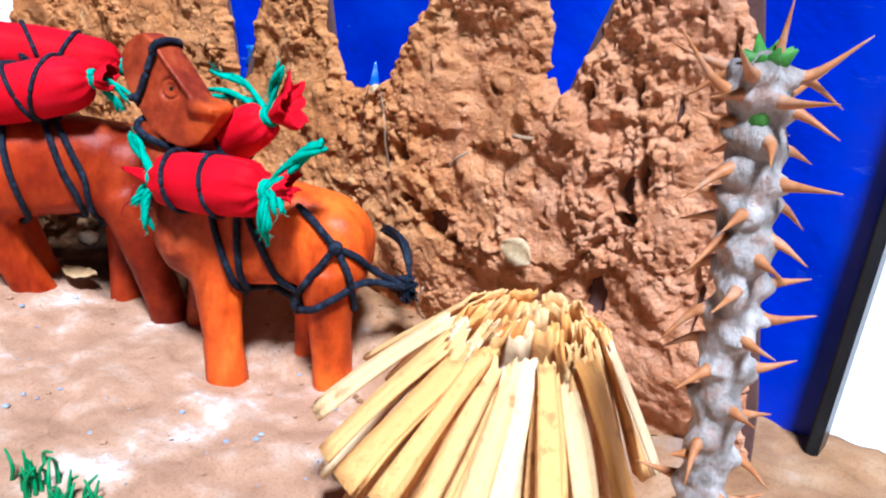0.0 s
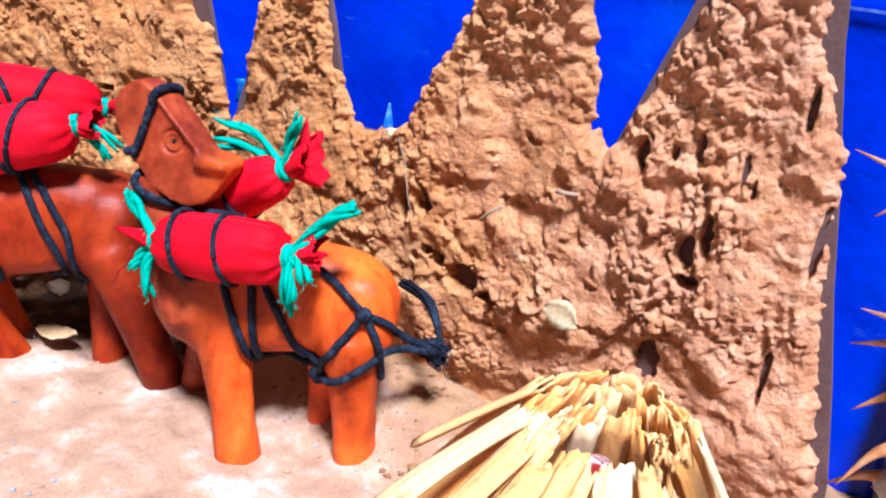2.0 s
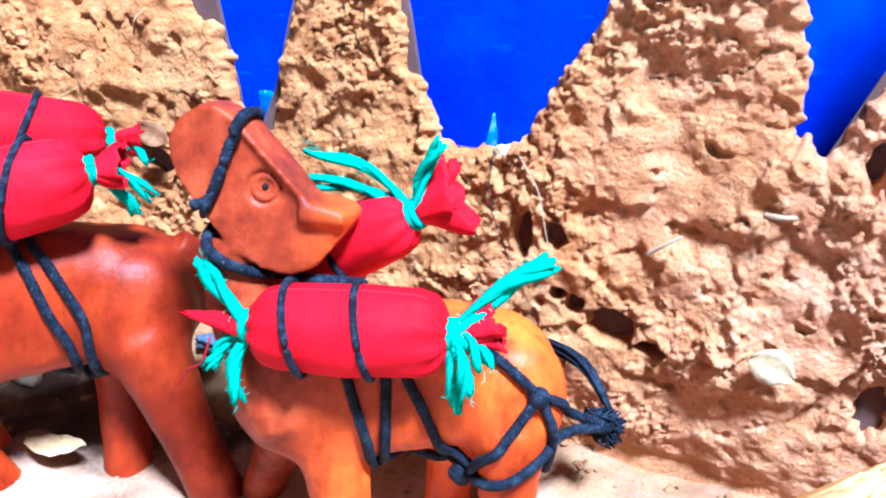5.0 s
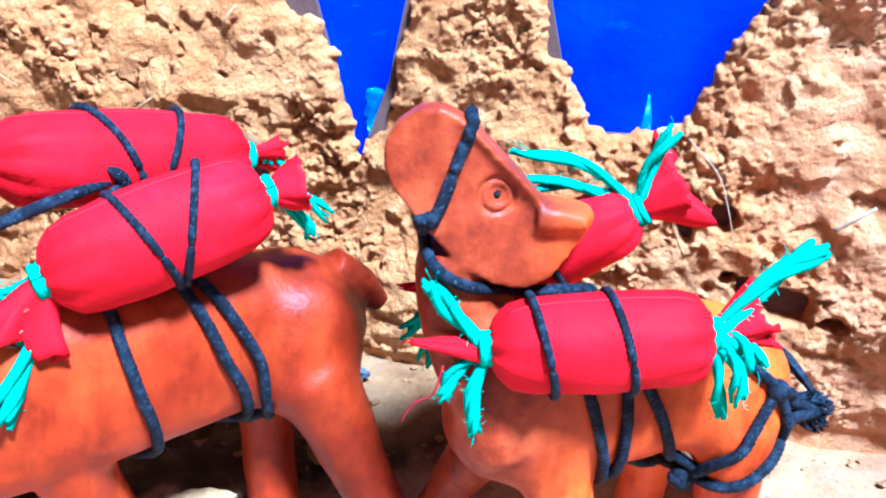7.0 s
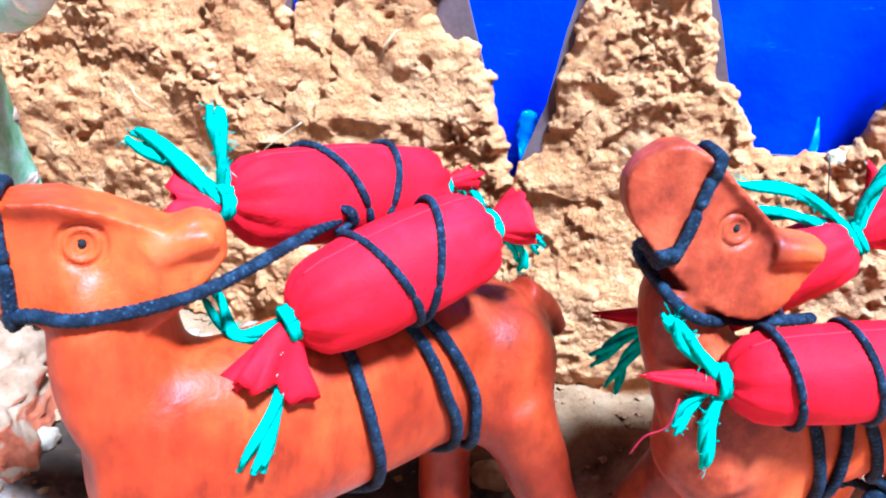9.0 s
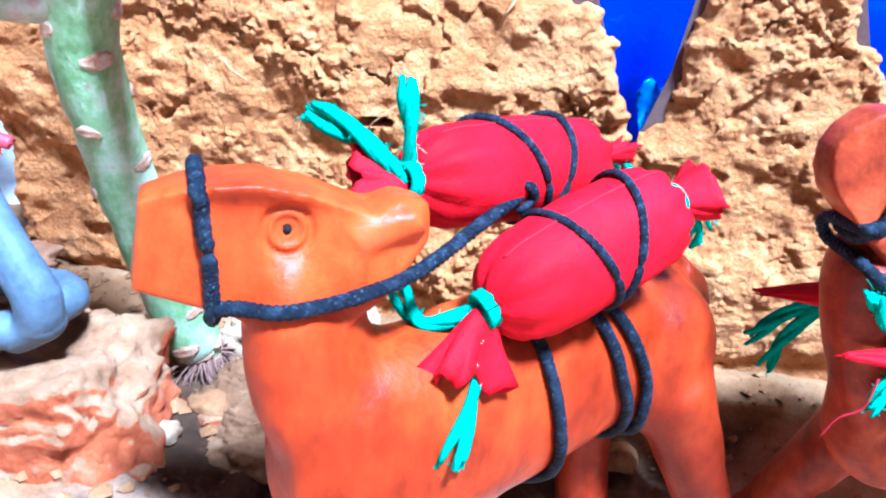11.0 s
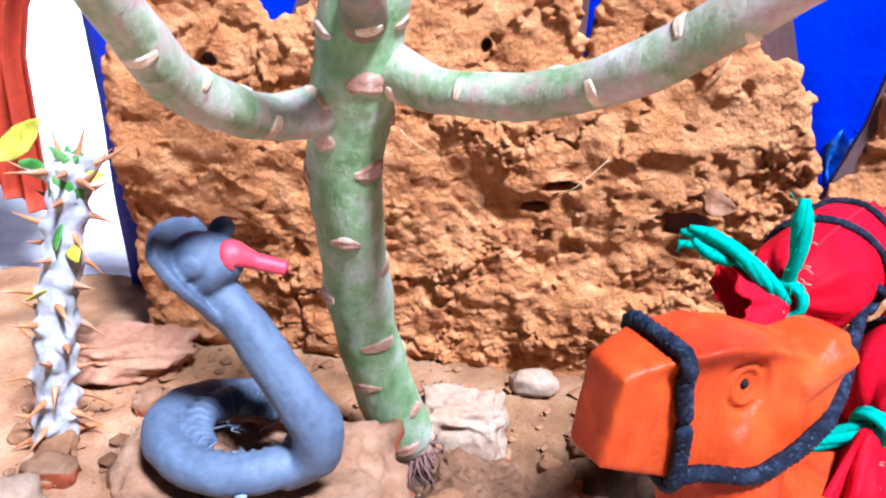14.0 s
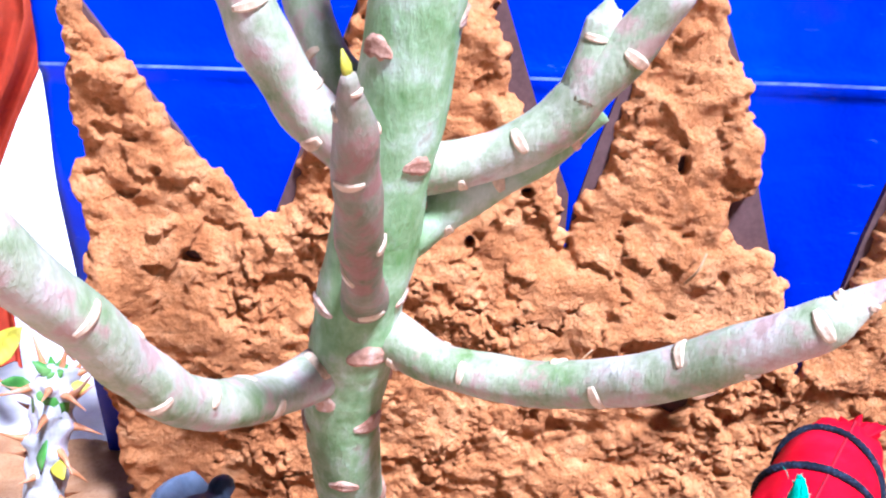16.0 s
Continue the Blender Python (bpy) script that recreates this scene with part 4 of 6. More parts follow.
def bundle(label, a, b, r, ends, sag=0.0, seed=0):
    """A stuffed red cloth roll tied with yarn at a and b. ends: for each tie, the way its frill points and its length."""
    a, b = Vector(a), Vector(b)
    rng = random.Random(seed)
    u = (b - a).normalized()
    root = thing("cloth_bundle", label, "bundle", "red bundles on the camels")
    stations = [0, 0.035, 0.09, 0.18, 0.35, 0.55, 0.72, 0.85, 0.93, 0.975, 1.0]
    widths = [0.0028, 0.0072, 0.0108, 0.0127, 0.0136, 0.0138, 0.0135, 0.0126, 0.0106, 0.0070, 0.0028]
    side = u.cross(Vector((0, 0, 1))).normalized()
    up = side.cross(u)
    sides, n = 36, 30
    vs, fs = [], []
    for i in range(n + 1):
        s = i / n
        w = float(np.interp(s, stations, widths)) * r / 0.0135
        c = a.lerp(b, s) - up * sag * math.sin(math.pi * s)
        for k in range(sides):
            q = 2 * math.pi * k / sides
            pl = math.exp(-min(s, 1 - s) / 0.10)
            ww = w * (1 + 0.20 * pl * math.sin(9 * q + seed) + 0.035 * noise.noise(Vector((math.cos(q) * 1.4, math.sin(q) * 1.4, s * 5 + seed * 3))))
            vs.append(c + side * (ww * math.cos(q)) + up * (ww * math.sin(q)))
    for i in range(n):
        for k in range(sides):
            fs.append((i * sides + k, i * sides + (k + 1) % sides, (i + 1) * sides + (k + 1) % sides, (i + 1) * sides + k))
    fs += [tuple(range(sides - 1, -1, -1)), tuple(range(n * sides, (n + 1) * sides))]
    part("stuffed_roll", mesh("stuffed_roll", vs, fs), CLOTH, root)
    line = [vs[i * sides + 8] for i in range(3, n - 2)]
    part("seam", mesh("seam", *tube(spline(line, 2), 0.00035, 6)), SEAM, root, "fine stitched seam along the roll")
    for e, (tie, out) in enumerate(((a, -u), (b, u))):
        way, length, flare = ends[e][:3]
        way = Vector(way).normalized()
        s1 = way.orthogonal().normalized()
        s2 = way.cross(s1)
        vs, fs, m, kk = [], [], 8, 40
        for i in range(m + 1):
            s = i / m
            for k in range(kk):
                q = 2 * math.pi * k / kk
                ring = Vector((math.cos(q) * 1.9, math.sin(q) * 1.9, seed * 3.7 + e))
                fold = noise.noise(ring) * 0.75 + 0.5 * noise.noise(ring * 2.3 + Vector((0, 0, s * 1.2)))
                w = (0.0026 + flare * s ** 0.75 if flare > 0.004 else 0.0042 * (1 - 0.8 * s)) * (1 + fold * s + 0.05 * math.sin(17 * q) * s)
                jag = length * s * (0.30 * noise.noise(ring * 1.3 + Vector((3, 1, 0))) + 0.10 * noise.noise(ring * 6))
                vs.append(tie + way * (length * s + jag) + s1 * (w * math.cos(q)) + s2 * (0.55 * w * math.sin(q)))
        for i in range(m):
            for k in range(kk):
                fs.append((i * kk + k, i * kk + (k + 1) % kk, (i + 1) * kk + (k + 1) % kk, (i + 1) * kk + k))
        ob = part("frilled_end", mesh("frilled_end", vs, fs), CLOTH, root, "gathered cloth end with a frayed edge")
        ob.modifiers.new("thickness", "SOLIDIFY").thickness = 0.0005
        ring = Geo()
        o1 = u.orthogonal().normalized()
        o2 = u.cross(o1)
        for off in (-0.0007, 0.0009):
            ring.tube([tie + out * off + (o1 * math.cos(q) + o2 * math.sin(q)) * 0.0037 for q in [2 * math.pi * k / 20 for k in range(21)]], 0.0011, 8, caps=False)
        knot = part("yarn_tie", ring.mesh("yarn_tie"), YARN, root, "turquoise yarn wound round the cloth")
        for tip, bow, rad in ends[e][3]:
            tip, bow = Vector(tip), Vector(bow)
            part("yarn_tail", yarn(spline([tie, tie.lerp(tip, 0.5) + bow, tip], 10), rad, rng).mesh("yarn_tail"), YARN, knot)
    return root


N1a, N1b = Vector((-0.411, 0.158, 0.100)), Vector((-0.372, 0.198, 0.117))
F1a, F1b = Vector((-0.432, 0.166, 0.125)), Vector((-0.393, 0.225, 0.118))
N2a, N2b = Vector((-0.308, 0.191, 0.087)), Vector((-0.254, 0.207, 0.094))
F2a, F2b = Vector((-0.322, 0.222, 0.088)), Vector((-0.277, 0.226, 0.118))
V = Vector
bundle("stuffed red cloth roll tied on the lead camel's near flank", N1a, N1b, 0.0135,
       [((-0.15, -0.35, -1.0), 0.0165, 0.0085, [(N1a + V((-0.007, -0.013, -0.033)), V((0.0, 0.002, 0.0)), 0.0021), (N1a + V((-0.003, -0.015, -0.031)), V((0.0, 0.001, 0)), 0.0020), (N1a + V((-0.022, 0.002, 0.003)), V((-0.004, 0, -0.008)), 0.0015)]),
        ((0.8, 0.5, 0.2), 0.010, 0.0062, [(N1b + V((0.012, 0.012, -0.008)), V((0, 0, 0.003)), 0.0012), (N1b + V((0.008, 0.01, -0.014)), V((0.003, 0, 0)), 0.0012)])], seed=1)
bundle("stuffed red cloth roll tied on the lead camel's far flank", F1a, F1b, 0.0130,
       [((-0.9, -0.3, -0.05), 0.012, 0.006, [(F1a + V((-0.0225, -0.002, 0.014)), V((0, 0, 0.002)), 0.0018), (F1a + V((-0.002, 0.0, 0.023)), V((0.002, 0, 0)), 0.0015)]),
        ((0.6, 0.7, 0.0), 0.010, 0.005, [(F1b + V((0.012, 0.006, -0.006)), V((0, 0, 0.003)), 0.0012)])], seed=2)
bundle("stuffed red cloth roll tied on the second camel's near flank", N2a, N2b, 0.0125,
       [((-0.95, -0.2, 0.0), 0.018, 0.0036, [(N2a + V((-0.0150, -0.002, 0.0165)), V((-0.002, 0, 0.0)), 0.0016), (N2a + V((0.0, -0.003, -0.023)), V((-0.002, -0.002, 0)), 0.0014), (N2a + V((-0.010, -0.004, -0.014)), V((-0.002, 0, 0)), 0.0012)]),
        ((0.75, 0.35, 0.45), 0.013, 0.005, [(N2b + V((0.022, 0.010, 0.024)), V((0, 0, 0.002)), 0.0018), (N2b + V((0.004, -0.003, -0.022)), V((0.002, -0.003, 0)), 0.0015), (N2b + V((0.012, -0.002, -0.006)), V((0, 0, 0.003)), 0.0016), (N2b + V((0.008, -0.005, -0.014)), V((0.002, -0.003, 0.002)), 0.0013), (N2b + V((0.017, 0.012, 0.022)), V((0, -0.002, 0.001)), 0.0014)])], seed=3)
bundle("stuffed red cloth roll tied on the second camel's far flank", F2a, F2b, 0.0105,
       [((-0.95, 0.1, -0.15), 0.019, 0.0040, [(V((-0.342, 0.228, 0.068)), V((0, 0, 0.002)), 0.0014), (V((-0.335, 0.228, 0.059)), V((-0.002, 0, 0)), 0.0014)]),
        ((0.75, 0.25, 0.6), 0.014, 0.0088, [(F2b + V((-0.034, -0.004, 0.014)), V((0, 0, 0.004)), 0.0014), (F2b + V((-0.036, -0.006, 0.003)), V((0, 0, 0.004)), 0.0014), (F2b + V((0.006, 0.0, 0.022)), V((-0.002, 0, 0)), 0.0014)])], seed=4)


# ---- cords ----


def ring_on(a, b, low, top, r, thick=0.0011, owner=None, near=-1.05):
    """A cord wound round a bundle, at the fraction low of its length beneath its near side and at top on the far one."""
    a, b = Vector(a), Vector(b)
    u = (b - a).normalized()
    side = u.cross(Vector((0, 0, 1))).normalized()
    up = side.cross(u)
    pts = []
    for k in range(33):
        q = 2 * math.pi * k / 32
        c = a.lerp(b, low + (top - low) * (1 - math.cos(q - near)) / 2)
        pts.append(c + (side * math.cos(q) + up * math.sin(q)) * r)
    return part("wound_cord", twisted(pts, thick, 0.0046, 3, 6).mesh("wound_cord"), CORD, owner)


lash_a = thing("lashing_cord", "black twisted cord lashing two red bundles to the lead camel", "cord", "black cords of the caravan")
for low, top in ((0.49, 0.36), (0.52, 0.76)):
    ring_on(N1a, N1b, low, top, 0.0139, owner=lash_a)
for low, top in ((0.53, 0.33), (0.56, 0.70)):
    ring_on(F1a, F1b, low, top, 0.0135, owner=lash_a)


def laid(ob, points, r, steps=10):
    """A cord's line through the points, laid on the carving's surface."""
    back, out = ob.matrix_world.inverted(), []
    for p in spline(points, steps):
        ok, place, normal, _ = ob.closest_point_on_mesh(back @ p)
        out.append(ob.matrix_world @ (place + normal * r * 0.8))
    return out


def strap(ob, points, owner, name="girth_cord", r=0.0016):
    return part(name, twisted(laid(ob, points, r), r, 0.0050, 3, 6).mesh(name), CORD, owner)


bpy.context.view_layer.update()
under_a, under_b = V((-0.400, 0.196, 0.038)), V((-0.272, 0.228, 0.034))
for top, low in ((V((-0.402, 0.169, 0.090)), V((-0.396, 0.176, 0.050))), (V((-0.387, 0.181, 0.096)), V((-0.380, 0.197, 0.053))), (V((-0.383, 0.185, 0.096)), V((-0.374, 0.209, 0.049)))):
    strap(camel_a, [top + V((-0.008, 0.006, 0.004)), top, top.lerp(low, 0.5) + V((0.004, -0.004, 0)), low, under_a + (low - V((-0.384, 0.194, 0.05))) * 0.8, under_a + V((-0.014, 0.012, 0.012))], lash_a)
lash_b = thing("lashing_cord", "black twisted cord harness lashing two red bundles to the second camel", "cord", "black cords of the caravan")
for low, top in ((0.28, 0.20), (0.62, 0.54)):
    ring_on(N2a, N2b, low, top, 0.0129, owner=lash_b)
for low, top in ((0.52, 0.56), (0.26, 0.24)):
    ring_on(F2a, F2b, low, top, 0.0110, owner=lash_b)
for line in ([(-0.288, 0.204, 0.084), (-0.2827, 0.2031, 0.0739), (-0.2768, 0.2069, 0.0535), (-0.2775, 0.2150, 0.0405)],
             [(-0.276, 0.209, 0.085), (-0.2738, 0.2087, 0.0772), (-0.2718, 0.2089, 0.0565), (-0.2745, 0.2170, 0.0400)],
             [(-0.2705, 0.2115, 0.084), (-0.2692, 0.2115, 0.0765), (-0.2621, 0.2152, 0.0617), (-0.2565, 0.2225, 0.0440), (-0.2545, 0.2270, 0.0385)]):
    strap(camel_b, [V(p) for p in line] + [under_b, under_b + V((-0.008, 0.014, 0.01))], lash_b)


def halter(label, ob, hm, hs, line, r=0.0016):
    """A muzzle band and the rein that runs back from the chin, both lying on the carving where they touch it."""
    root = thing("halter", label, "halter", "black cords of the caravan")
    pts = []
    for k in range(25):
        q = 2 * math.pi * k / 24
        pts.append(hm @ Vector((0.0442 * hs + 0.0012 * math.sin(q), 0.0120 * hs * math.cos(q), (0.0125 + 0.0170 * math.sin(q)) * hs)))
    part("nose_band", twisted(laid(ob, pts, r, 3), r, 0.0050, 3, 6).mesh("nose_band"), CORD, root)
    chin = hm @ Vector((0.0430 * hs, 0.006 * hs, 0.0002 * hs))
    back, out = ob.matrix_world.inverted(), []
    for p in spline([chin, *line], 8):
        out_side = V((0.25, -0.96, 0.1)).normalized()
        hit, place, normal, _ = ob.ray_cast(back @ (p + out_side * 0.03), back.to_3x3() @ -out_side, distance=0.03 + r)
        out.append(ob.matrix_world @ place + out_side * r if hit else p)
    part("rein", twisted(out, r, 0.0050, 3, 6).mesh("rein"), CORD, root)
    return root


WA, WB = CAMEL_A @ head_a, CAMEL_B @ head_b
halter("black cord halter and rein on the lead camel's muzzle", camel_a, WA, 0.99, [V((-0.4505, 0.1262, 0.1085)), V((-0.4380, 0.1318, 0.1090)), V((-0.425, 0.1470, 0.1112)), V((-0.415, 0.1680, 0.1160)), V((-0.4076, 0.1829, 0.1195))])
halter("black cord halter and rein on the second camel's muzzle", camel_b, WB, 0.92, [V((-0.3335, 0.2085, 0.1140)), V((-0.3285, 0.2070, 0.1060)), V((-0.3185, 0.2050, 0.1003)), V((-0.3060, 0.2060, 0.0978)), V((-0.2920, 0.2085, 0.0990)), V((-0.285, 0.215, 0.098))])
knot = Geo()
for k in range(5):
    a = k * 1.3
    knot.tube(spline([V((-0.4076, 0.1829, 0.1195)) + V((math.cos(a + q) * 0.0030, math.sin(a * 1.7 + q) * 0.0022, math.sin(a + q) * 0.0034)) for q in (0, 1.6, 3.1, 4.7, 6.28)], 5), 0.0011, 8)
part("rein_knot", knot.mesh("rein_knot"), CORD, lash_a, "black cord knotted between the bundles")
tail = thing("tail_cord", "frayed black cord tied round the camel's rump as a tail", "cord", "black cords of the caravan")
KNOT, GIRTH, TIP = V((-0.2338, 0.2287, 0.0718)), V((-0.2535, 0.2285, 0.0380)), V((-0.2145, 0.2565, 0.0530))
for line in ([V((-0.2539, 0.2235, 0.0860)), V((-0.2435, 0.2255, 0.0800)), KNOT], [KNOT, V((-0.2381, 0.2220, 0.0598)), V((-0.2480, 0.2235, 0.0450)), GIRTH], [KNOT, V((-0.2293, 0.2319, 0.0611)), V((-0.2315, 0.2392, 0.0408))], [GIRTH, V((-0.2400, 0.2240, 0.0430)), V((-0.2331, 0.2257, 0.0482)), V((-0.2293, 0.2340, 0.0541))]):
    strap(camel_b, line, tail, "cord_length")
for line in ([KNOT, V((-0.2275, 0.2360, 0.0675)), V((-0.2265, 0.2440, 0.0610)), TIP], [V((-0.2290, 0.2335, 0.0541)), V((-0.2240, 0.2430, 0.0560)), TIP]):
    part("cord_length", twisted(spline(line, 8), 0.0016, 0.0046, 3).mesh("cord_length"), CORD, tail)
ball = Geo()
ball.ball(KNOT + V((0.001, -0.001, 0)), 0.0034)
part("cord_knot", ball.mesh("cord_knot"), CORD, tail)
ball = Geo()
for k in range(4):
    ball.ball(GIRTH + V((0.0012 * math.cos(k * 1.7), -0.001, 0.0014 * math.sin(k * 1.7))), (0.0030, 0.0024, 0.0028))
part("cord_knot", ball.mesh("cord_knot"), CORD, tail)
fray = Geo()
rng = random.Random(21)
for k in range(90):
    a0 = TIP + V((rng.uniform(-0.011, 0.0), rng.uniform(-0.003, 0.003), rng.uniform(-0.0035, 0.0035)))
    a1 = TIP + V((rng.uniform(-0.002, 0.004), rng.uniform(-0.003, 0.003), rng.uniform(-0.007, 0.006)))
    fray.tube(spline([a0, a0.lerp(a1, 0.5) + V((0, rng.uniform(-0.002, 0.002), rng.uniform(-0.002, 0.002))), a1], 3), 0.0004, 4)
for k in range(30):
    a1 = TIP + V((-0.038 + rng.uniform(-0.003, 0.003), 0.022, 0.012 + rng.uniform(-0.003, 0.003)))
    fray.tube(spline([TIP + V((0.001, 0, 0.002)), TIP + V((-0.0160, 0.0115, 0.0140)) + V((rng.uniform(-1, 1), rng.uniform(-1, 1), rng.uniform(-1, 1))) * 0.0018, a1], 4), [0.0006, 0.0006, 0.0003], 4)
part("frayed_end", fray.mesh("frayed_end"), CORD, tail, "loose frayed dark fibres")

# ---- straw hut ----
def core_material():
    """Crumpled shiny white plastic with red showing through."""
    m, t, b = material("plastic_core", 0.25)
    c = ramp(t, noise_fac(t, 75, 5, 0.6), [(0.44, (0.496, 0.5084, 0.5332)), (0.52, (0.2604, 0.0186, 0.0124)), (0.62, (0.186, 0.0124, 0.0093))])
    t.links.new(c, b.inputs["Base Color"])
    bump(t, b, noise_fac(t, 160, 5, 0.6), 0.003)
    return m


def stalk(rng, top, low, out, half, flat):
    """One hollow or split stalk with a torn upper end, a little bent and ridged."""
    n, sides = 9, 18
    d = (low - top).normalized()
    side = d.cross(out).normalized()
    face = side.cross(d).normalized()
    bow = V((rng.uniform(-1, 1), rng.uniform(-1, 1), 0)) * 0.0008
    split = rng.random() < 0.3
    phase = rng.uniform(0, 6.3)
    torn = [rng.uniform(-0.0008, 0.0008) + 0.0022 * math.sin(0.35 * k + phase) + 0.0010 * math.sin(1.7 * k + 2 * phase) for k in range(sides)]
    turn, lean = rng.uniform(-0.5, 0.5), rng.uniform(0, 9)
    vs, fs = [], []
    for i in range(n + 1):
        s = i / n
        c = top.lerp(low, s) + bow * math.sin(math.pi * s) + out.normalized() * 0.0006 * math.sin(math.pi * s)
        w = half * (0.85 + 0.2 * s + 0.10 * math.sin(5 * s + lean))
        for k in range(sides):
            a = turn * s + (math.pi * 1.25 * k / (sides - 1) - 0.4 if split else 2 * math.pi * k / sides)
            ridge = 1 + 0.16 * math.sin(5 * a + lean)
            p = c + side * (w * ridge * math.cos(a)) + face * (w * flat * ridge * math.sin(a))
            vs.append(p + d * (torn[k] * max(0.0, 1 - 3 * s)))
    wrap = sides - 1 if split else sides
    for i in range(n):
        for k in range(wrap):
            fs.append((i * sides + k, i * sides + (k + 1) % sides, (i + 1) * sides + (k + 1) % sides, (i + 1) * sides + k))
    return mesh("straw_stalk", vs, fs)


def straw_hut():
    root = thing("straw_hut", "little cone hut thatched with short pale straw stalks", "hut")
    base, peak = Vector((-0.1265, 0.2070, 0.0)), Vector((-0.1235, 0.2100, 0.0))
    rng = random.Random(12)
    core = Geo()
    core.tube([base - V((0, 0, 0.01)), base + V((0, 0, 0.030)), base + V((0, 0, 0.056)), peak + V((0, 0, 0.070))], [0.043, 0.034, 0.016, 0.004], 24)
    part("hut_core", core.mesh("hut_core"), core_material(), root, "crumpled white plastic core under the straw")
    rings = ((22, 0.013, 0.080, 0.047, -0.005, 0.1, 1.0), (25, 0.016, 0.084, 0.049, 0.016, 0.0, 0.9), (23, 0.017, 0.086, 0.051, 0.038, 0.15, 0.72))
    for layer, (n, r0, z0, r1, z1, ofs, share) in enumerate(rings):
        for k in range(n):
            a = 2 * math.pi * (k + rng.uniform(-0.3, 0.3)) / n + ofs
            if rng.random() > share:
                continue
            half, flat = rng.uniform(0.0030, 0.0045), rng.uniform(0.4, 0.75)
            if rng.random() < 0.35:
                half, flat = half * 1.15, 0.24
            skew = rng.uniform(-0.18, 0.18)
            front = math.cos(a + 1.05)
            s0 = rng.uniform(0.05, 0.24) if front > 0.35 else rng.uniform(0.0, 0.10)
            rt = r0 + s0 * 0.030
            top = peak.lerp(base, s0) + V((rt * math.cos(a + skew), rt * math.sin(a + skew), z0 - s0 * 0.055))
            flare = 1 + 0.10 * math.cos(a + 2.4)
            low = base + V((r1 * flare * math.cos(a), r1 * flare * math.sin(a), z1 + rng.uniform(-0.008, 0.010) * layer * 0.5))
            out = V((math.cos(a), math.sin(a), 0.5)) * 0.0020 * (0.5 + layer)
            ob = part("straw_stalk", stalk(rng, top + out, low + out, out, half, flat), STRAW, root)
            ob.modifiers.new("wall", "SOLIDIFY").thickness = 0.0006
    return root


straw_hut()


# ---- plants ----
def thorn_plant(label, line, radii, thorns, length, mat, topmat, seed, leaves=()):
    rng = random.Random(seed)
    root = thing("thorny_succulent", label, "plant", "thorny succulents")
    path = spline(line, 16)
    n = len(path)
    rad = spread(radii, n)
    fr = frames_along(path)
    spots = []
    for k in range(thorns):
        s = (k + 0.5 + rng.uniform(-0.3, 0.3)) / thorns
        i = min(n - 1, int(s * n))
        p, d, a, b = fr[i]
        q = k * 2.399 + rng.uniform(-0.35, 0.35)
        o = a * math.cos(q) + b * math.sin(q)
        droop = V((rng.uniform(-0.25, 0.25), rng.uniform(-0.25, 0.25), rng.uniform(-0.75, 0.35)))
        spots.append((p + o * rad[i] * 0.80, o, (o + droop).normalized(), length * rng.uniform(0.65, 1.2)))
    top, up = path[-1], fr[-1][1]
    for k in range(7):
        a = k * 0.9 + seed
        o = V((math.cos(a), math.sin(a), 0.0))
        spots.append((top + o * rad[-1] * 0.6 - up * (0.004 * (k % 2)), o, (o + V((0, 0, (0.15, 0.7, 0.35)[k % 3]))).normalized(), length * rng.uniform(1.25, 1.7)))
    spots.append((top - up * 0.002 + V((0.002, 0.001, 0)), up, (up + V((0.12, 0, 0))).normalized(), length * 1.35))
    body = Geo()
    body.tube(path, rad, 18)
    for base, o, way, l in spots:
        body.tube([base - o * 0.004, base + o * 0.0005 - V((0, 0, 0.0010)), base + (o * 0.6 + way * 0.4) * l * 0.22, base + (o * 0.5 + way * 0.5) * l * 0.30], [0.0046, 0.0038, 0.0020, 0.0008], 10)
    me = carved(body.mesh("stem", False), 0.0008, 5)
    for v in me.vertices:
        v.co += V((noise.noise(v.co * 230), noise.noise(v.co * 230 + V((5, 0, 0))), noise.noise(v.co * 230 + V((0, 5, 0))))) * 0.0011
    me.name = "stem"
    part("stem", me, mat, root)
    tip = Geo()
    tip.tube([top - up * 0.012, top - up * 0.004, top, top + up * 0.003], [rad[-1] * 0.95, rad[-1] * 1.06, rad[-1] * 0.8, 0.001], 14)
    part("green_tip", tip.mesh("green_tip"), topmat, root, "fresh green growing tip")
    for k in range(8):
        a = k * 2.4 + seed
        way = V((math.cos(a), math.sin(a), 0.8 + 0.3 * (k % 3))).normalized()
        blade = tube([top, top + way * 0.0040, top + way * (0.0065 + 0.0012 * (k % 3))], [0.0020, 0.0019, 0.0003], 8, 0.6)
        part("tip_leaf", mesh("tip_leaf", *blade), topmat, root)
    for base, o, way, l in spots:
        g = Geo()
        g.tube(spline([base - o * 0.001, base + (o * 0.6 + way * 0.4) * l * 0.35, base + way * l], 5), [0.0026, 0.0020, 0.0015, 0.0011, 0.0007, 0.0004, 0.00010], 8)
        part("thorn", g.mesh("thorn"), THORN, root)
    for place, way, size, wide, leafmat in leaves:
        place, way = V(place), V(way).normalized()
        blade = tube(spline([place, place + way * size * 0.5 + V((0, 0, 0.0012)), place + way * size], 5), [0.0006, wide * 0.8, wide, wide * 0.8, 0.0003], 10, 0.18)
        part("leaf_blade", mesh("leaf_blade", *blade), leafmat, root, "thin young leaf")
    return root


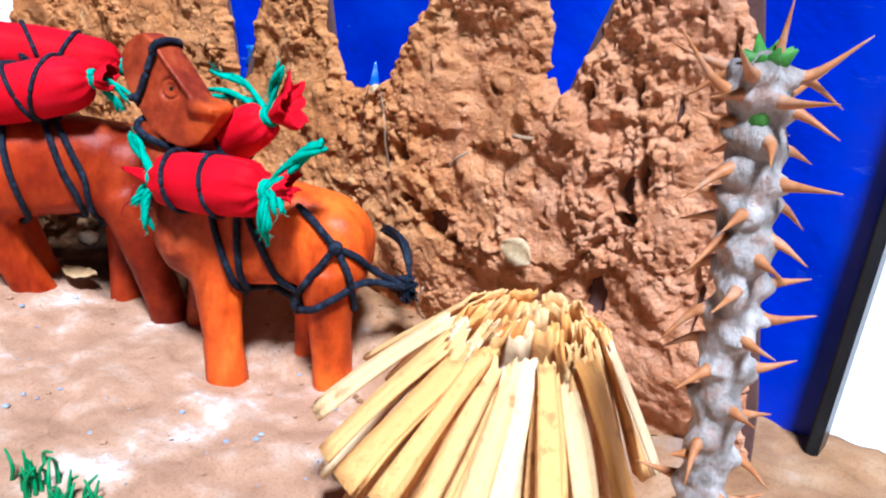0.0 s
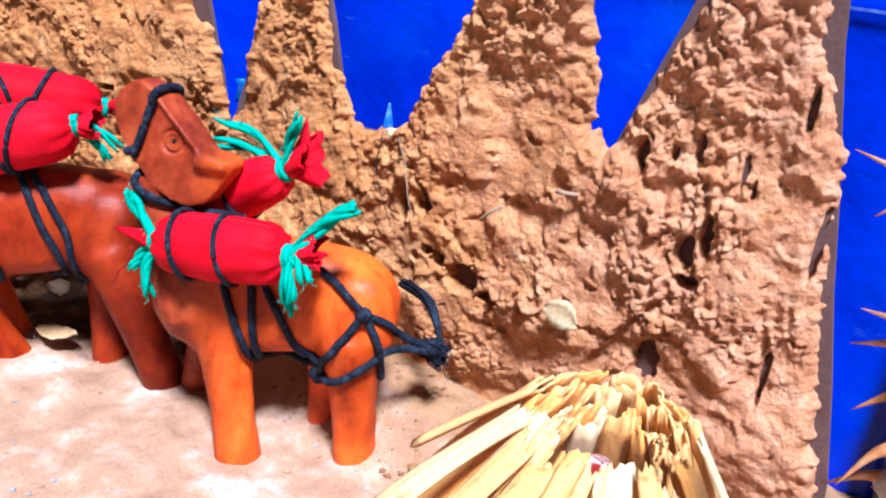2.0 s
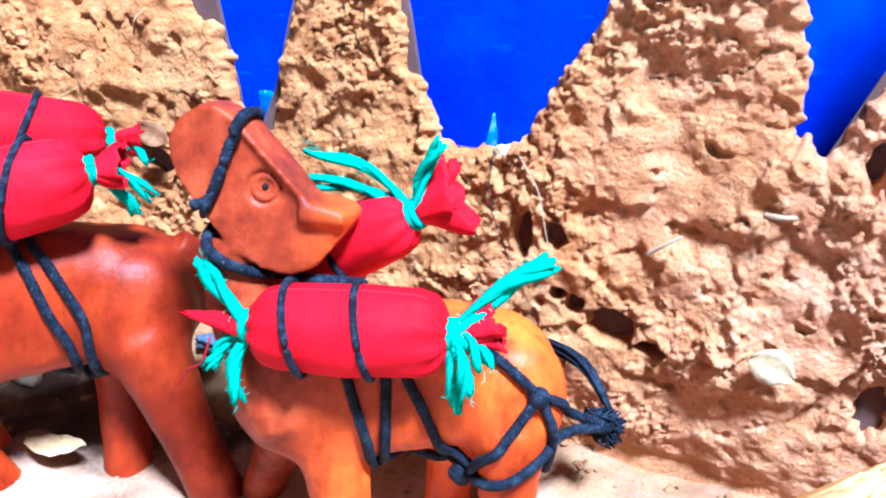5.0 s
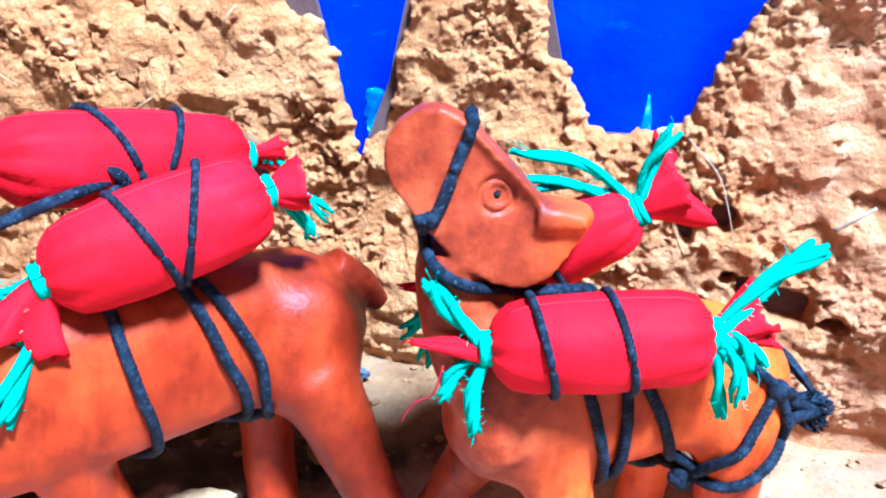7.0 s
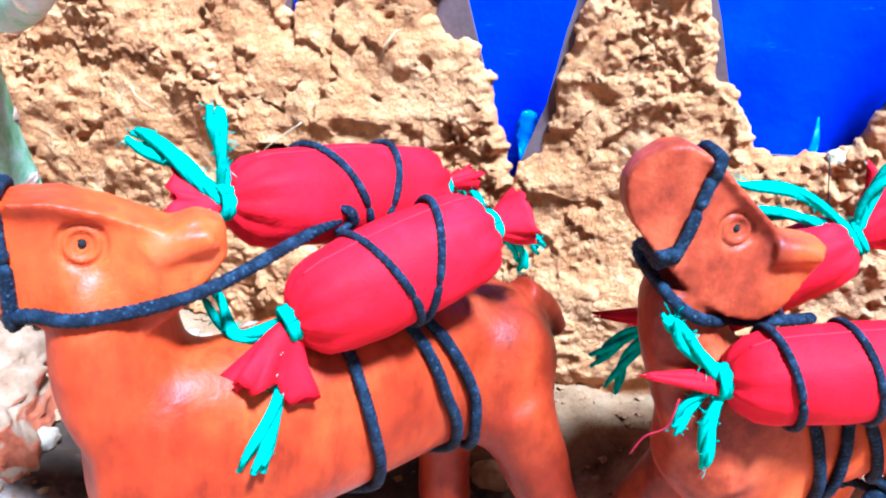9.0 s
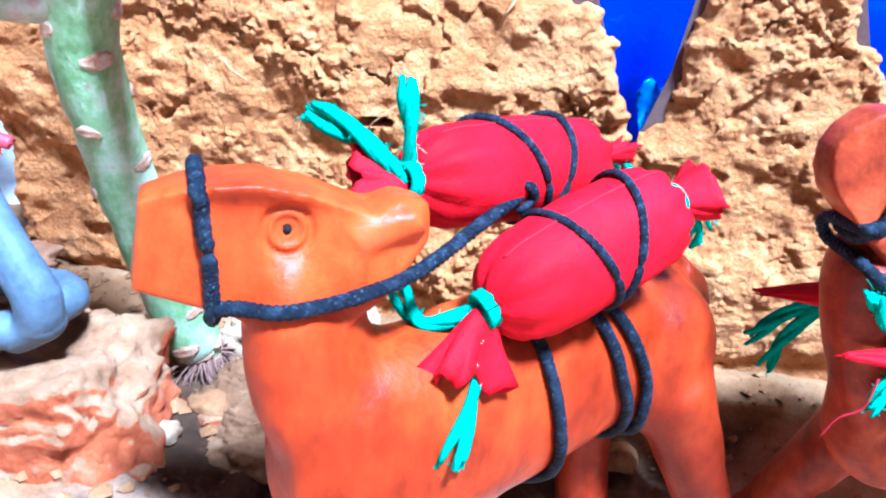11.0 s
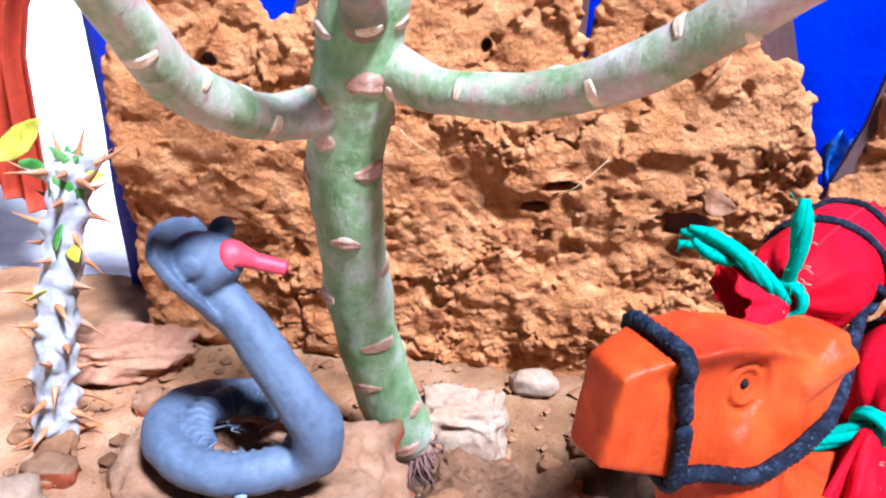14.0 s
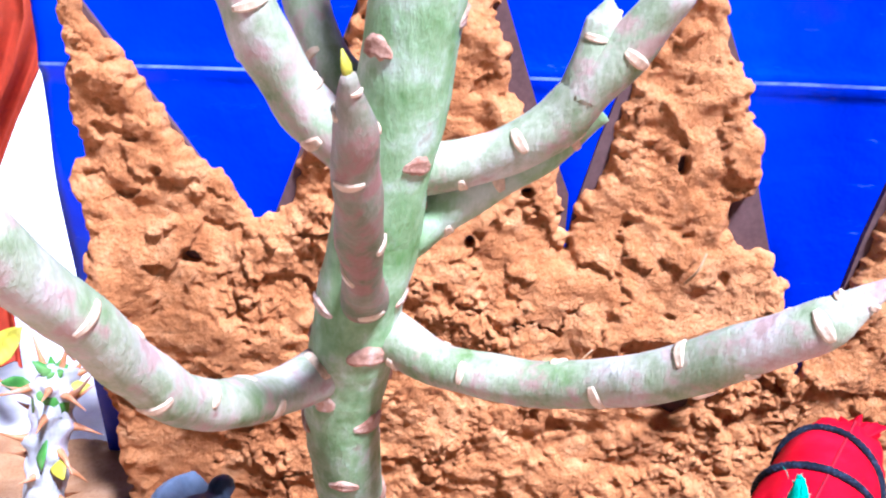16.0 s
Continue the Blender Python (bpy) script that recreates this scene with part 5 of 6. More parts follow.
thorn_plant("grey-stemmed thorny succulent with orange spines and green tip", [(-0.046, 0.170, -0.01), (-0.047, 0.169, 0.06), (-0.050, 0.167, 0.13), (-0.0555, 0.164, 0.179)], [0.0052, 0.0050, 0.0047, 0.0048], 78, 0.0125, THORNSTEM, TIPGREEN, 3)
thorn_plant("small pale-green thorny succulent with young leaves beside the clay snake", [(-0.642, 0.222, 0.02), (-0.641, 0.232, 0.06), (-0.637, 0.25, 0.116)], [0.0062, 0.0064, 0.0060], 46, 0.0130, THORNPALE, TIPGREEN, 5,
            [((-0.637, 0.246, 0.110), (0.9, 0.5, 0.25), 0.013, 0.0030, YELLOW), ((-0.640, 0.244, 0.100), (0.3, -0.8, -0.5), 0.014, 0.0034, TIPGREEN), ((-0.637, 0.242, 0.092), (0.6, -0.7, -0.2), 0.012, 0.0030, YELLOW), ((-0.642, 0.247, 0.112), (-0.5, -0.5, 0.6), 0.012, 0.0028, TIPGREEN), ((-0.640, 0.236, 0.076), (-0.5, -0.8, 0.1), 0.011, 0.0028, YELLOW)])


def limb(root, rng, name, pts, radii, mat, scars):
    """A tapered stem through the points with the scars of fallen leaves."""
    path = spline(pts, 8)
    rad = spread(radii, len(path))
    vs, fs = tube(path, rad, 20)
    def uneven(v):
        return v + V((noise.noise(v * 90), noise.noise(v * 90 + V((3, 0, 0))), noise.noise(v * 90 + V((0, 7, 0))))) * 0.0010

    vs = [uneven(v) for v in vs]
    stem = part(name, mesh(name, vs, fs), mat, root)
    fr = frames_along(path)
    for k in range(scars):
        s = (k + 0.6) / (scars + 0.3)
        i = min(len(path) - 1, int(s * len(path)))
        p, d, a, b = fr[i]
        q = k * 2.4 + (0.5 if name == "trunk" else 1.1)
        o = a * math.cos(q) + b * math.sin(q)
        t = d.cross(o)
        wide = rad[i] * (rng.uniform(0.38, 0.66) if name == "trunk" else rng.uniform(0.55, 0.85))
        tall = rad[i] * (rng.uniform(0.16, 0.30) if name == "trunk" else rng.uniform(0.22, 0.36))
        bend = rng.uniform(-0.3, 0.5) * tall if name == "trunk" else 0.0
        rag = rng.uniform(0, 50)
        vs, fs = [], []
        for j in range(7):
            for k2 in range(15):
                u, v = k2 / 7 - 1, j / 3 - 1
                lens = math.sqrt(max(0.0, 1 - u * u)) if name != "trunk" else (1 - u * u) ** 0.7 * (1 + 0.55 * noise.noise(V((u * 2.2, v, rag))))
                across, along = u * wide, v * tall * lens + bend * (1 - u * u)
                w = across / rad[i]
                lip = (0.0004 if name == "trunk" else 0.00015) * (1 - u * u) * (1 - 0.6 * math.exp(-(v / 0.35) ** 2)) - 0.0003 * (abs(v) > 0.9)
                way = o * math.cos(w) + t * math.sin(w)
                edge = max(abs(v), abs(u)) > 0.93
                vs.append(uneven(p + d * along + way * rad[i]) + way * (lip + (-0.0006 if edge else 0.00025)))
        for j in range(6):
            for k2 in range(14):
                fs.append((j * 15 + k2, j * 15 + k2 + 1, (j + 1) * 15 + k2 + 1, (j + 1) * 15 + k2))
        part("leaf_scar", mesh("leaf_scar", vs, fs), TRUNKSCAR if name == "trunk" else SCAR, stem)


def tree():
    root = thing("branching_shrub", "leafless green-stemmed shrub with pale leaf scars", "plant")
    rng = random.Random(11)
    limb(root, rng, "trunk", [(-0.5186, 0.2275, 0.0285), (-0.5205, 0.2265, 0.0345), (-0.5228, 0.2245, 0.0425), (-0.533, 0.220, 0.08), (-0.535, 0.203, 0.132), (-0.530, 0.194, 0.165), (-0.522, 0.186, 0.205), (-0.512, 0.178, 0.26), (-0.508, 0.174, 0.30)], [0.0050, 0.0076, 0.0096, 0.0096, 0.0096, 0.0105, 0.0096, 0.0098, 0.0095], STEM, 54)
    limb(root, rng, "branch", [(-0.535, 0.196, 0.154), (-0.548, 0.176, 0.1565), (-0.557, 0.152, 0.1695), (-0.562, 0.130, 0.194), (-0.568, 0.112, 0.218)], [0.0068, 0.0054, 0.005, 0.0048, 0.0046], TWIGTIP, 14)
    limb(root, rng, "branch", [(-0.527, 0.196, 0.167), (-0.508, 0.182, 0.1625), (-0.484, 0.168, 0.167), (-0.465, 0.154, 0.178), (-0.447, 0.1425, 0.1935), (-0.4415, 0.141, 0.198), (-0.436, 0.1395, 0.2045)], [0.0062, 0.0052, 0.005, 0.005, 0.0046, 0.0032, 0.0008], TWIGTIP, 16)
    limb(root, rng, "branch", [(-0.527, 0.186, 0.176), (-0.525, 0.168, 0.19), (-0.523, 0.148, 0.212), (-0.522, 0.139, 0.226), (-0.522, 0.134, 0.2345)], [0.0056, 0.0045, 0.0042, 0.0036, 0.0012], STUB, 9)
    limb(root, rng, "branch", [(-0.520, 0.192, 0.190), (-0.503, 0.197, 0.200), (-0.488, 0.200, 0.209), (-0.476, 0.201, 0.219)], [0.0065, 0.0055, 0.005, 0.0042], STEM, 8)
    limb(root, rng, "branch", [(-0.516, 0.190, 0.206), (-0.503, 0.190, 0.208), (-0.489, 0.187, 0.216), (-0.477, 0.184, 0.230), (-0.467, 0.181, 0.243), (-0.4655, 0.1805, 0.2455), (-0.464, 0.180, 0.249)], [0.006, 0.0054, 0.0052, 0.0052, 0.0042, 0.0026, 0.0008], TWIGTIP, 12)
    limb(root, rng, "branch", [(-0.482, 0.185, 0.223), (-0.480, 0.185, 0.232), (-0.4785, 0.185, 0.2385), (-0.478, 0.185, 0.2425)], [0.005, 0.0044, 0.0036, 0.0008], TWIGTIP, 3)
    limb(root, rng, "branch", [(-0.526, 0.192, 0.205), (-0.541, 0.188, 0.222), (-0.550, 0.182, 0.245), (-0.560, 0.178, 0.29)], [0.0065, 0.006, 0.0058, 0.005], TWIGTIP, 7)
    limb(root, rng, "branch", [(-0.527, 0.198, 0.215), (-0.540, 0.205, 0.235), (-0.547, 0.21, 0.27), (-0.55, 0.212, 0.30)], [0.0055, 0.005, 0.005, 0.0045], TWIGTIP, 6)
    for bud, way, size in ((V((-0.522, 0.1345, 0.2335)), V((-0.2, -0.2, 1.0)), 0.0048),):
        way = way.normalized()
        blade = tube([bud, bud + way * size * 0.5, bud + way * size], [0.0009, 0.0010, 0.0002], 8, 0.5)
        part("young_leaf", mesh("young_leaf", *blade), YELLOW, root, "small yellow-green leaf bud")
    return root


tree()
rng = random.Random(17)
roots = Geo()
for k in range(80):
    a = rng.uniform(0, 2 * math.pi)
    b0 = V((-0.5188 + 0.0058 * math.cos(a), 0.2273 + 0.0058 * math.sin(a), 0.0325 + rng.uniform(-0.002, 0.0015)))
    b1 = b0 + V((math.cos(a + rng.uniform(-0.8, 0.8)), math.sin(a), 0)) * rng.uniform(0.002, 0.011)
    b1.z = ground_height(b1.x, b1.y) + rng.uniform(-0.003, 0.003)
    roots.tube(spline([b0, b0.lerp(b1, 0.5) + V((rng.uniform(-0.002, 0.002), rng.uniform(-0.002, 0.002), rng.uniform(-0.002, 0.003))), b1], 4), [rng.uniform(0.0003, 0.0007), 0.0004, 0.0002], 5)
tagged(part("root_fibres", roots.mesh("root_fibres"), ROOT), "tangled pinkish-brown root fibres round the shrub's foot", "roots", kind="stuff")


# ---- clay snake ----
def snake():
    c = Vector((-0.5600, 0.1822, 0.0672))
    pts = []
    for k in range(15):
        a = -0.55 - 2 * math.pi * k / 14
        pts.append(c + V((0.0215 * math.cos(a), 0.0172 * math.sin(a), 0.0012 * math.cos(2 * a) + (0.0 if k < 12 else 0.0008 * (k - 11)))))
    g = Geo()
    g.tube(spline(pts, 5), [0.0052, 0.0055, 0.0056, 0.0057, 0.0057, 0.0057, 0.0056, 0.0056, 0.0055, 0.0050], 16)
    inner = []
    for k in range(11):
        a = 0.9 + 3.3 * k / 10
        inner.append(c + V((0.0125 * math.cos(a), 0.0105 * math.sin(a), 0.0030 - 0.0015 * k / 10)))
    g.tube(spline(inner, 4), [0.0045, 0.0046, 0.0044, 0.004, 0.0022], 14)
    neck = [V((-0.5465, 0.1700, 0.0640)), V((-0.5390, 0.1715, 0.0690)), V((-0.5370, 0.1710, 0.0780)), V((-0.5450, 0.1725, 0.0905)), V((-0.5545, 0.1755, 0.1030)), V((-0.5625, 0.1785, 0.1110)), V((-0.5655, 0.1795, 0.1150))]
    g.tube(spline(neck, 5), [0.0052, 0.0066, 0.0068, 0.0060, 0.0057, 0.0056, 0.0050], 16)
    head = V((-0.5655, 0.1780, 0.1185))
    g.ball(head, (0.0086, 0.0080, 0.0082), 18, 14)
    g.ball(head + V((0.0028, 0.0006, 0.0005)), (0.0076, 0.0068, 0.0068), 18, 14)
    g.ball(head + V((-0.0002, -0.0062, 0.0022)), (0.0040, 0.0032, 0.0036))
    g.ball(head + V((0.0030, 0.0074, 0.0066)), (0.0034, 0.0032, 0.0030))
    g.ball(V((-0.5385, 0.1725, 0.0690)), (0.0074, 0.0076, 0.0060), 16, 12)
    vs, fs = [], []
    for j in range(9):
        for i in range(9):
            s, w = j / 8, (i / 8 - 0.5) * 2
            half = 0.0042 + 0.0092 * math.sin(math.pi * (0.04 + 0.56 * s))
            rim_cut = 0.0022 * max(0.0, s - 0.6) * w * w / 0.4
            vs.append(V((-0.5600 - 0.0150 * s + 0.0035 * w * w, 0.1790 + half * w, 0.1040 + 0.0245 * s - rim_cut - 0.0010 * abs(w))))
    for j in range(8):
        for i in range(8):
            fs.append((j * 9 + i, j * 9 + i + 1, (j + 1) * 9 + i + 1, (j + 1) * 9 + i))
    back = len(vs)
    vs += [v + V((-0.0026, 0, -0.0016)) for v in vs]
    fs += [tuple(reversed([q + back for q in f])) for f in fs]
    rim = [i for i in range(9)] + [j * 9 + 8 for j in range(1, 9)] + [72 + i for i in range(7, -1, -1)] + [j * 9 for j in range(7, 0, -1)]
    for a, b in zip(rim, rim[1:] + rim[:1]):
        fs.append((b, a, a + back, b + back))
    g.add(vs, fs)
    clay = carved(g.mesh("snake_solid", False), 0.0006, 4)
    g = Geo().add([v.co for v in clay.vertices], [tuple(f.vertices) for f in clay.polygons])
    for q, v in enumerate(g.v):
        rel = v - c
        ribs = 0.0
        if math.hypot(rel.x, rel.y * 1.1) < 0.0165 and 0.001 < rel.z < 0.007 and v.x < -0.545:
            ribs = 0.0009 * math.sin(30 * math.atan2(rel.y, rel.x))
        out = V((rel.x, rel.y, 0)).normalized()
        g.v[q] = v + out * ribs + V((noise.noise(v * 150), noise.noise(v * 150 + V((4, 0, 0))), noise.noise(v * 150 + V((0, 4, 0))))) * 0.0005
    n_clay = len(g.f)
    g.tube(spline([V((-0.5600, 0.1768, 0.1205)), V((-0.5570, 0.1772, 0.1220)), V((-0.5525, 0.1785, 0.1200)), V((-0.5462, 0.1800, 0.1180)), V((-0.5455, 0.1802, 0.1178))], 5), [0.0036, 0.0042, 0.0030, 0.0022, 0.0020, 0.0020, 0.0010], 14, 0.8)
    me = g.mesh("snake_figurine")
    ob = part("snake_figurine", me, CLAY)
    me.materials.append(PINK)
    for i, f in enumerate(me.polygons):
        f.material_index = 0 if i < n_clay else 1
    return tagged(ob, "dark grey clay cobra figurine with pink tongue, coiled on rubble", "figurine")


snake()


# ---- dried glue round the snake ----
glue = Geo()
rng = random.Random(41)
for k in range(26):
    a = V((-0.5605 + rng.uniform(-0.014, 0.014), 0.178 + rng.uniform(-0.012, 0.010), 0.0670 + rng.uniform(-0.001, 0.003)))
    b = a + V((rng.uniform(-0.012, 0.012), rng.uniform(-0.008, 0.008), rng.uniform(-0.002, 0.003)))
    glue.tube(spline([a, a.lerp(b, 0.5) + V((rng.uniform(-0.003, 0.003), rng.uniform(-0.003, 0.003), 0.001)), b], 5), 0.00013, 5)
tagged(part("glue_threads", glue.mesh("glue_threads"), GLUE), "dried clear glue threads inside the snake's coil", "glue", kind="stuff")


# ---- rubble, stones, leaves ----
def rock(name, c, size, seed, mat, label, category="stone", detail=3, turn=0.0, rough=0.28, group="", crack=0.3, boxy=0.75, grit=0.0009):
    bm = bmesh.new()
    bmesh.ops.create_icosphere(bm, subdivisions=detail, radius=1.0)
    for v in bm.verts:
        n = v.co.normalized()
        k = 1 + rough * fbm(n.x * 1.6 + seed, n.y * 1.6, n.z * 1.6, 2)
        k -= 0.10 * max(0.0, 1 - abs(noise.noise(n * 3.1 + V((seed, 4, 2)))) / 0.07) * crack
        p = Vector([math.copysign(abs(n[i]) ** boxy, n[i]) * k * size[i] for i in range(3)])
        q = p + V((seed, 0, 0))
        lump = 0.0016 * fbm(q.x * 70, q.y * 70, q.z * 70, 3) + grit * fbm(q.x * 260, q.y * 260, q.z * 260, 3)
        e = p / max(size)
        coarse = 0.07 * noise.noise(e * 5 + V((seed, 0, 0))) + 0.028 * fbm(e.x * 9, e.y * 9, e.z * 9 + seed, 4)
        v.co = p + n * (lump * min(1.0, max(size) / 0.02) + coarse * max(size))
    for f in bm.faces:
        f.smooth = True
    me = bpy.data.meshes.new(name)
    bm.to_mesh(me)
    bm.free()
    ob = part(name, me, mat)
    ob.matrix_world = pose(*c, 0, 0, turn)
    return tagged(ob, label, category, group)


rock("brick_rubble", (-0.557, 0.183, 0.020), (0.043, 0.033, 0.0400), 2, BRICK, "sand-covered broken orange brick lump under the snake", "rubble", 6, 15, 0.16, crack=0.4, boxy=0.56, grit=0.0011)
rock("grey_stone", (-0.5045, 0.2475, 0.0285), (0.0165, 0.0120, 0.0105), 5, STONE, "pale grey-brown stone beside the shrub", detail=5, boxy=0.6)
rock("soil_lump", (-0.4880, 0.2150, 0.0110), (0.0300, 0.0230, 0.0190), 9, SOILLUMP, "crumbly dark brown soil lump at the shrub's foot", "soil", 6, 10, 0.42, crack=1.2, boxy=0.8, grit=0.0026)
rock("small_stone", (-0.478, 0.276, 0.03), (0.009, 0.005, 0.005), 8, STONE, "small tan stone at the foot of the wall")
rock("small_stone", (-0.634, 0.185, 0.030), (0.010, 0.008, 0.009), 12, STONE, "small tan angular stone on the sand")
rock("flat_stone", (-0.634, 0.268, 0.034), (0.024, 0.015, 0.0085), 14, REDSTONE, "flat reddish stone chip lying on the soil", detail=5, turn=20)


for label, place, size, seed, mat in (("small dark stone in the soil by the shrub", (-0.505, 0.205, 0.012), (0.007, 0.005, 0.005), 31, SOIL),
                                      ("small reddish brick chip in the soil", (-0.490, 0.196, 0.010), (0.006, 0.004, 0.004), 33, BRICK),
                                      ("small tan pebble in the soil by the rubble", (-0.512, 0.188, 0.012), (0.005, 0.004, 0.0035), 35, STONE),
                                      ("small grey-brown pebble behind the camel", (-0.452, 0.236, 0.012), (0.006, 0.005, 0.004), 37, STONE),
                                      ("small dark clod behind the camel", (-0.372, 0.243, 0.012), (0.007, 0.005, 0.004), 39, SOIL)):
    rock("small_stone", (place[0], place[1], ground_height(place[0], place[1]) + size[2] * 0.4), size, seed, mat, label, group="loose stones")


rng = random.Random(61)
for k in range(26):
    if k < 15:
        x, y, r = rng.uniform(-0.668, -0.598), rng.uniform(0.135, 0.262), rng.uniform(0.0035, 0.0095)
    else:
        x, y, r = rng.uniform(-0.515, -0.445), rng.uniform(0.165, 0.268), rng.uniform(0.0025, 0.0060)
    kind, tone = ((REDSTONE, "reddish"), (STONE, "tan"), (BRICK, "orange brick-crusted"), (SOIL, "brown"))[rng.randrange(4)]
    rock("loose_stone", (x, y, ground_height(x, y) + r * 0.25), (r, r * rng.uniform(0.6, 0.9), r * rng.uniform(0.45, 0.7)), 70 + k, kind, "angular %s stone lying loose on the soil" % tone, group="loose stones", turn=rng.uniform(0, 180), boxy=0.6)


def leaf(label, c, length, width, rot, mat, name="dry_leaf", curl=0.18):
    vs, fs = [], []
    for i in range(13):
        s = i / 12
        w = width * math.sin(math.pi * min(1, s * 0.96 + 0.04)) ** 0.8 / 2
        for k in (-1, -0.5, 0, 0.5, 1):
            vs.append((length * (s - 0.5), w * k, curl * length * ((s - 0.5) ** 2 * 2 + (k * 0.5) ** 2) + 0.0004 * math.sin(i * 1.9 + k)))
    for i in range(12):
        for k in range(4):
            fs.append((i * 5 + k, i * 5 + k + 1, (i + 1) * 5 + k + 1, (i + 1) * 5 + k))
    ob = part(name, mesh(name, vs, fs), mat)
    ob.modifiers.new("thickness", "SOLIDIFY").thickness = 0.0004
    ob.matrix_world = pose(*c, *rot)
    return tagged(ob, label, "leaf")


leaf("curled pale dry leaf lying on sand behind the camel", (-0.399, 0.203, 0.007), 0.023, 0.011, (10, -5, 20), DRYLEAF)
leaf("yellowing young leaf at the succulent tip", (-0.660, 0.262, 0.120), 0.022, 0.010, (60, -40, 20), YELLOW, "yellow_leaf", 0.15)
leaf("curled brown dry leaf caught in the mud wall", (-0.422, 0.279, 0.106), 0.015, 0.010, (60, 25, 15), BROWNLEAF, curl=0.5)
leaf("pale round seed husk stuck to the mud wall", (-0.1735, 0.2745, 0.0805), 0.0150, 0.0125, (90, 20, 10), SEED, "seed_husk", 0.25)


def film_scrap():
    vs, fs = [], []
    for j in range(15):
        for i in range(9):
            u, v = i / 8 - 0.5, j / 14
            w = 0.011 * (0.45 + 0.8 * v)
            p = V((-0.378 + 0.004 * v + u * w, 0.296, 0.096 + 0.033 * v))
            p += V((0.002 * math.sin(9 * v + 4 * u), 0.004 * math.sin(14 * u + 5 * v) + 0.0025 * noise.noise(p * 300), 0.002 * math.sin(11 * u)))
            vs.append(p)
    for j in range(14):
        for i in range(8):
            fs.append((j * 9 + i, j * 9 + i + 1, (j + 1) * 9 + i + 1, (j + 1) * 9 + i))
    ob = part("plastic_scrap", mesh("plastic_scrap", vs, fs), FILM)
    ob.modifiers.new("thickness", "SOLIDIFY").thickness = 0.0004
    tagged(ob, "crumpled scrap of pale blue plastic in the gap", "scrap")
    g = Geo()
    g.tube(spline([V((-0.281, 0.292, 0.122)), V((-0.280, 0.291, 0.130)), V((-0.2805, 0.291, 0.139))], 5), [0.0032, 0.0022, 0.0004], 10, 0.4)
    tagged(part("plastic_scrap", g.mesh("plastic_scrap"), FILM), "small upright corner of pale blue plastic above the gap", "scrap")


film_scrap()
for label, pts, r, mat in (("fine pale hair hanging from the mud wall", [(-0.266, 0.281, 0.128), (-0.2555, 0.274, 0.119), (-0.2505, 0.271, 0.108), (-0.247, 0.272, 0.097)], 0.00020, THREAD),
                           ("thin dark thread hanging from the notch", [(-0.276, 0.283, 0.128), (-0.274, 0.278, 0.113), (-0.268, 0.276, 0.102), (-0.262, 0.277, 0.090)], 0.00022, DARK),
                           ("thin dry rootlet sticking out of the wall foot", [(-0.222, 0.278, 0.030), (-0.219, 0.268, 0.040), (-0.214, 0.265, 0.052)], 0.00055, THREAD),
                           ("thin dry straw fibre stuck in the mud", [(-0.476, 0.276, 0.106), (-0.470, 0.270, 0.112), (-0.459, 0.275, 0.121)], 0.0003, DRYLEAF),
                           ("short flat straw pressed into the mud", [(-0.218, 0.278, 0.105), (-0.213, 0.276, 0.110), (-0.208, 0.277, 0.114)], 0.0007, STONE),
                           ("short pale straw lying on the mud", [(-0.186, 0.277, 0.126), (-0.182, 0.275, 0.1268), (-0.177, 0.277, 0.127)], 0.0010, STONE),
                           ("bent pale straw stuck on the mud", [(-0.531, 0.277, 0.127), (-0.527, 0.274, 0.124), (-0.520, 0.276, 0.119)], 0.00035, DRYLEAF),
                           ("pale straw stalk leaning on the mud", [(-0.430, 0.277, 0.146), (-0.427, 0.274, 0.152), (-0.424, 0.277, 0.157)], 0.0005, DRYLEAF),
                           ("loose red thread hanging from the bundle's frill", [(-0.318, 0.187, 0.082), (-0.320, 0.186, 0.074), (-0.325, 0.186, 0.070), (-0.328, 0.186, 0.064)], 0.00032, SEAM)):
    tagged(part("fibre", mesh("fibre", *tube(spline(pts, 6), [r, r * 0.8], 8)), mat), label, "fibre")

drip = Geo()
drip.tube(spline([V((-0.554, 0.1600, 0.0640)), V((-0.5535, 0.1565, 0.0610)), V((-0.556, 0.1535, 0.0570)), V((-0.560, 0.1510, 0.0530)), V((-0.563, 0.1500, 0.0500))], 5), [0.0022, 0.0008, 0.0004, 0.0005, 0.0009], 10, 0.7)
tagged(part("glue_drip", drip.mesh("glue_drip"), GLUE), "dried milky glue drip running down the rubble", "glue")
rock("small_stone", (-0.380, 0.270, 0.0265), (0.0115, 0.004, 0.0034), 51, CLAY, "small blue-grey stone by the wall foot", detail=4)
rock("small_stone", (-0.272, 0.287, 0.1265), (0.0042, 0.0036, 0.0032), 53, SEED, "pale yellow clod stuck at the notch", detail=4)


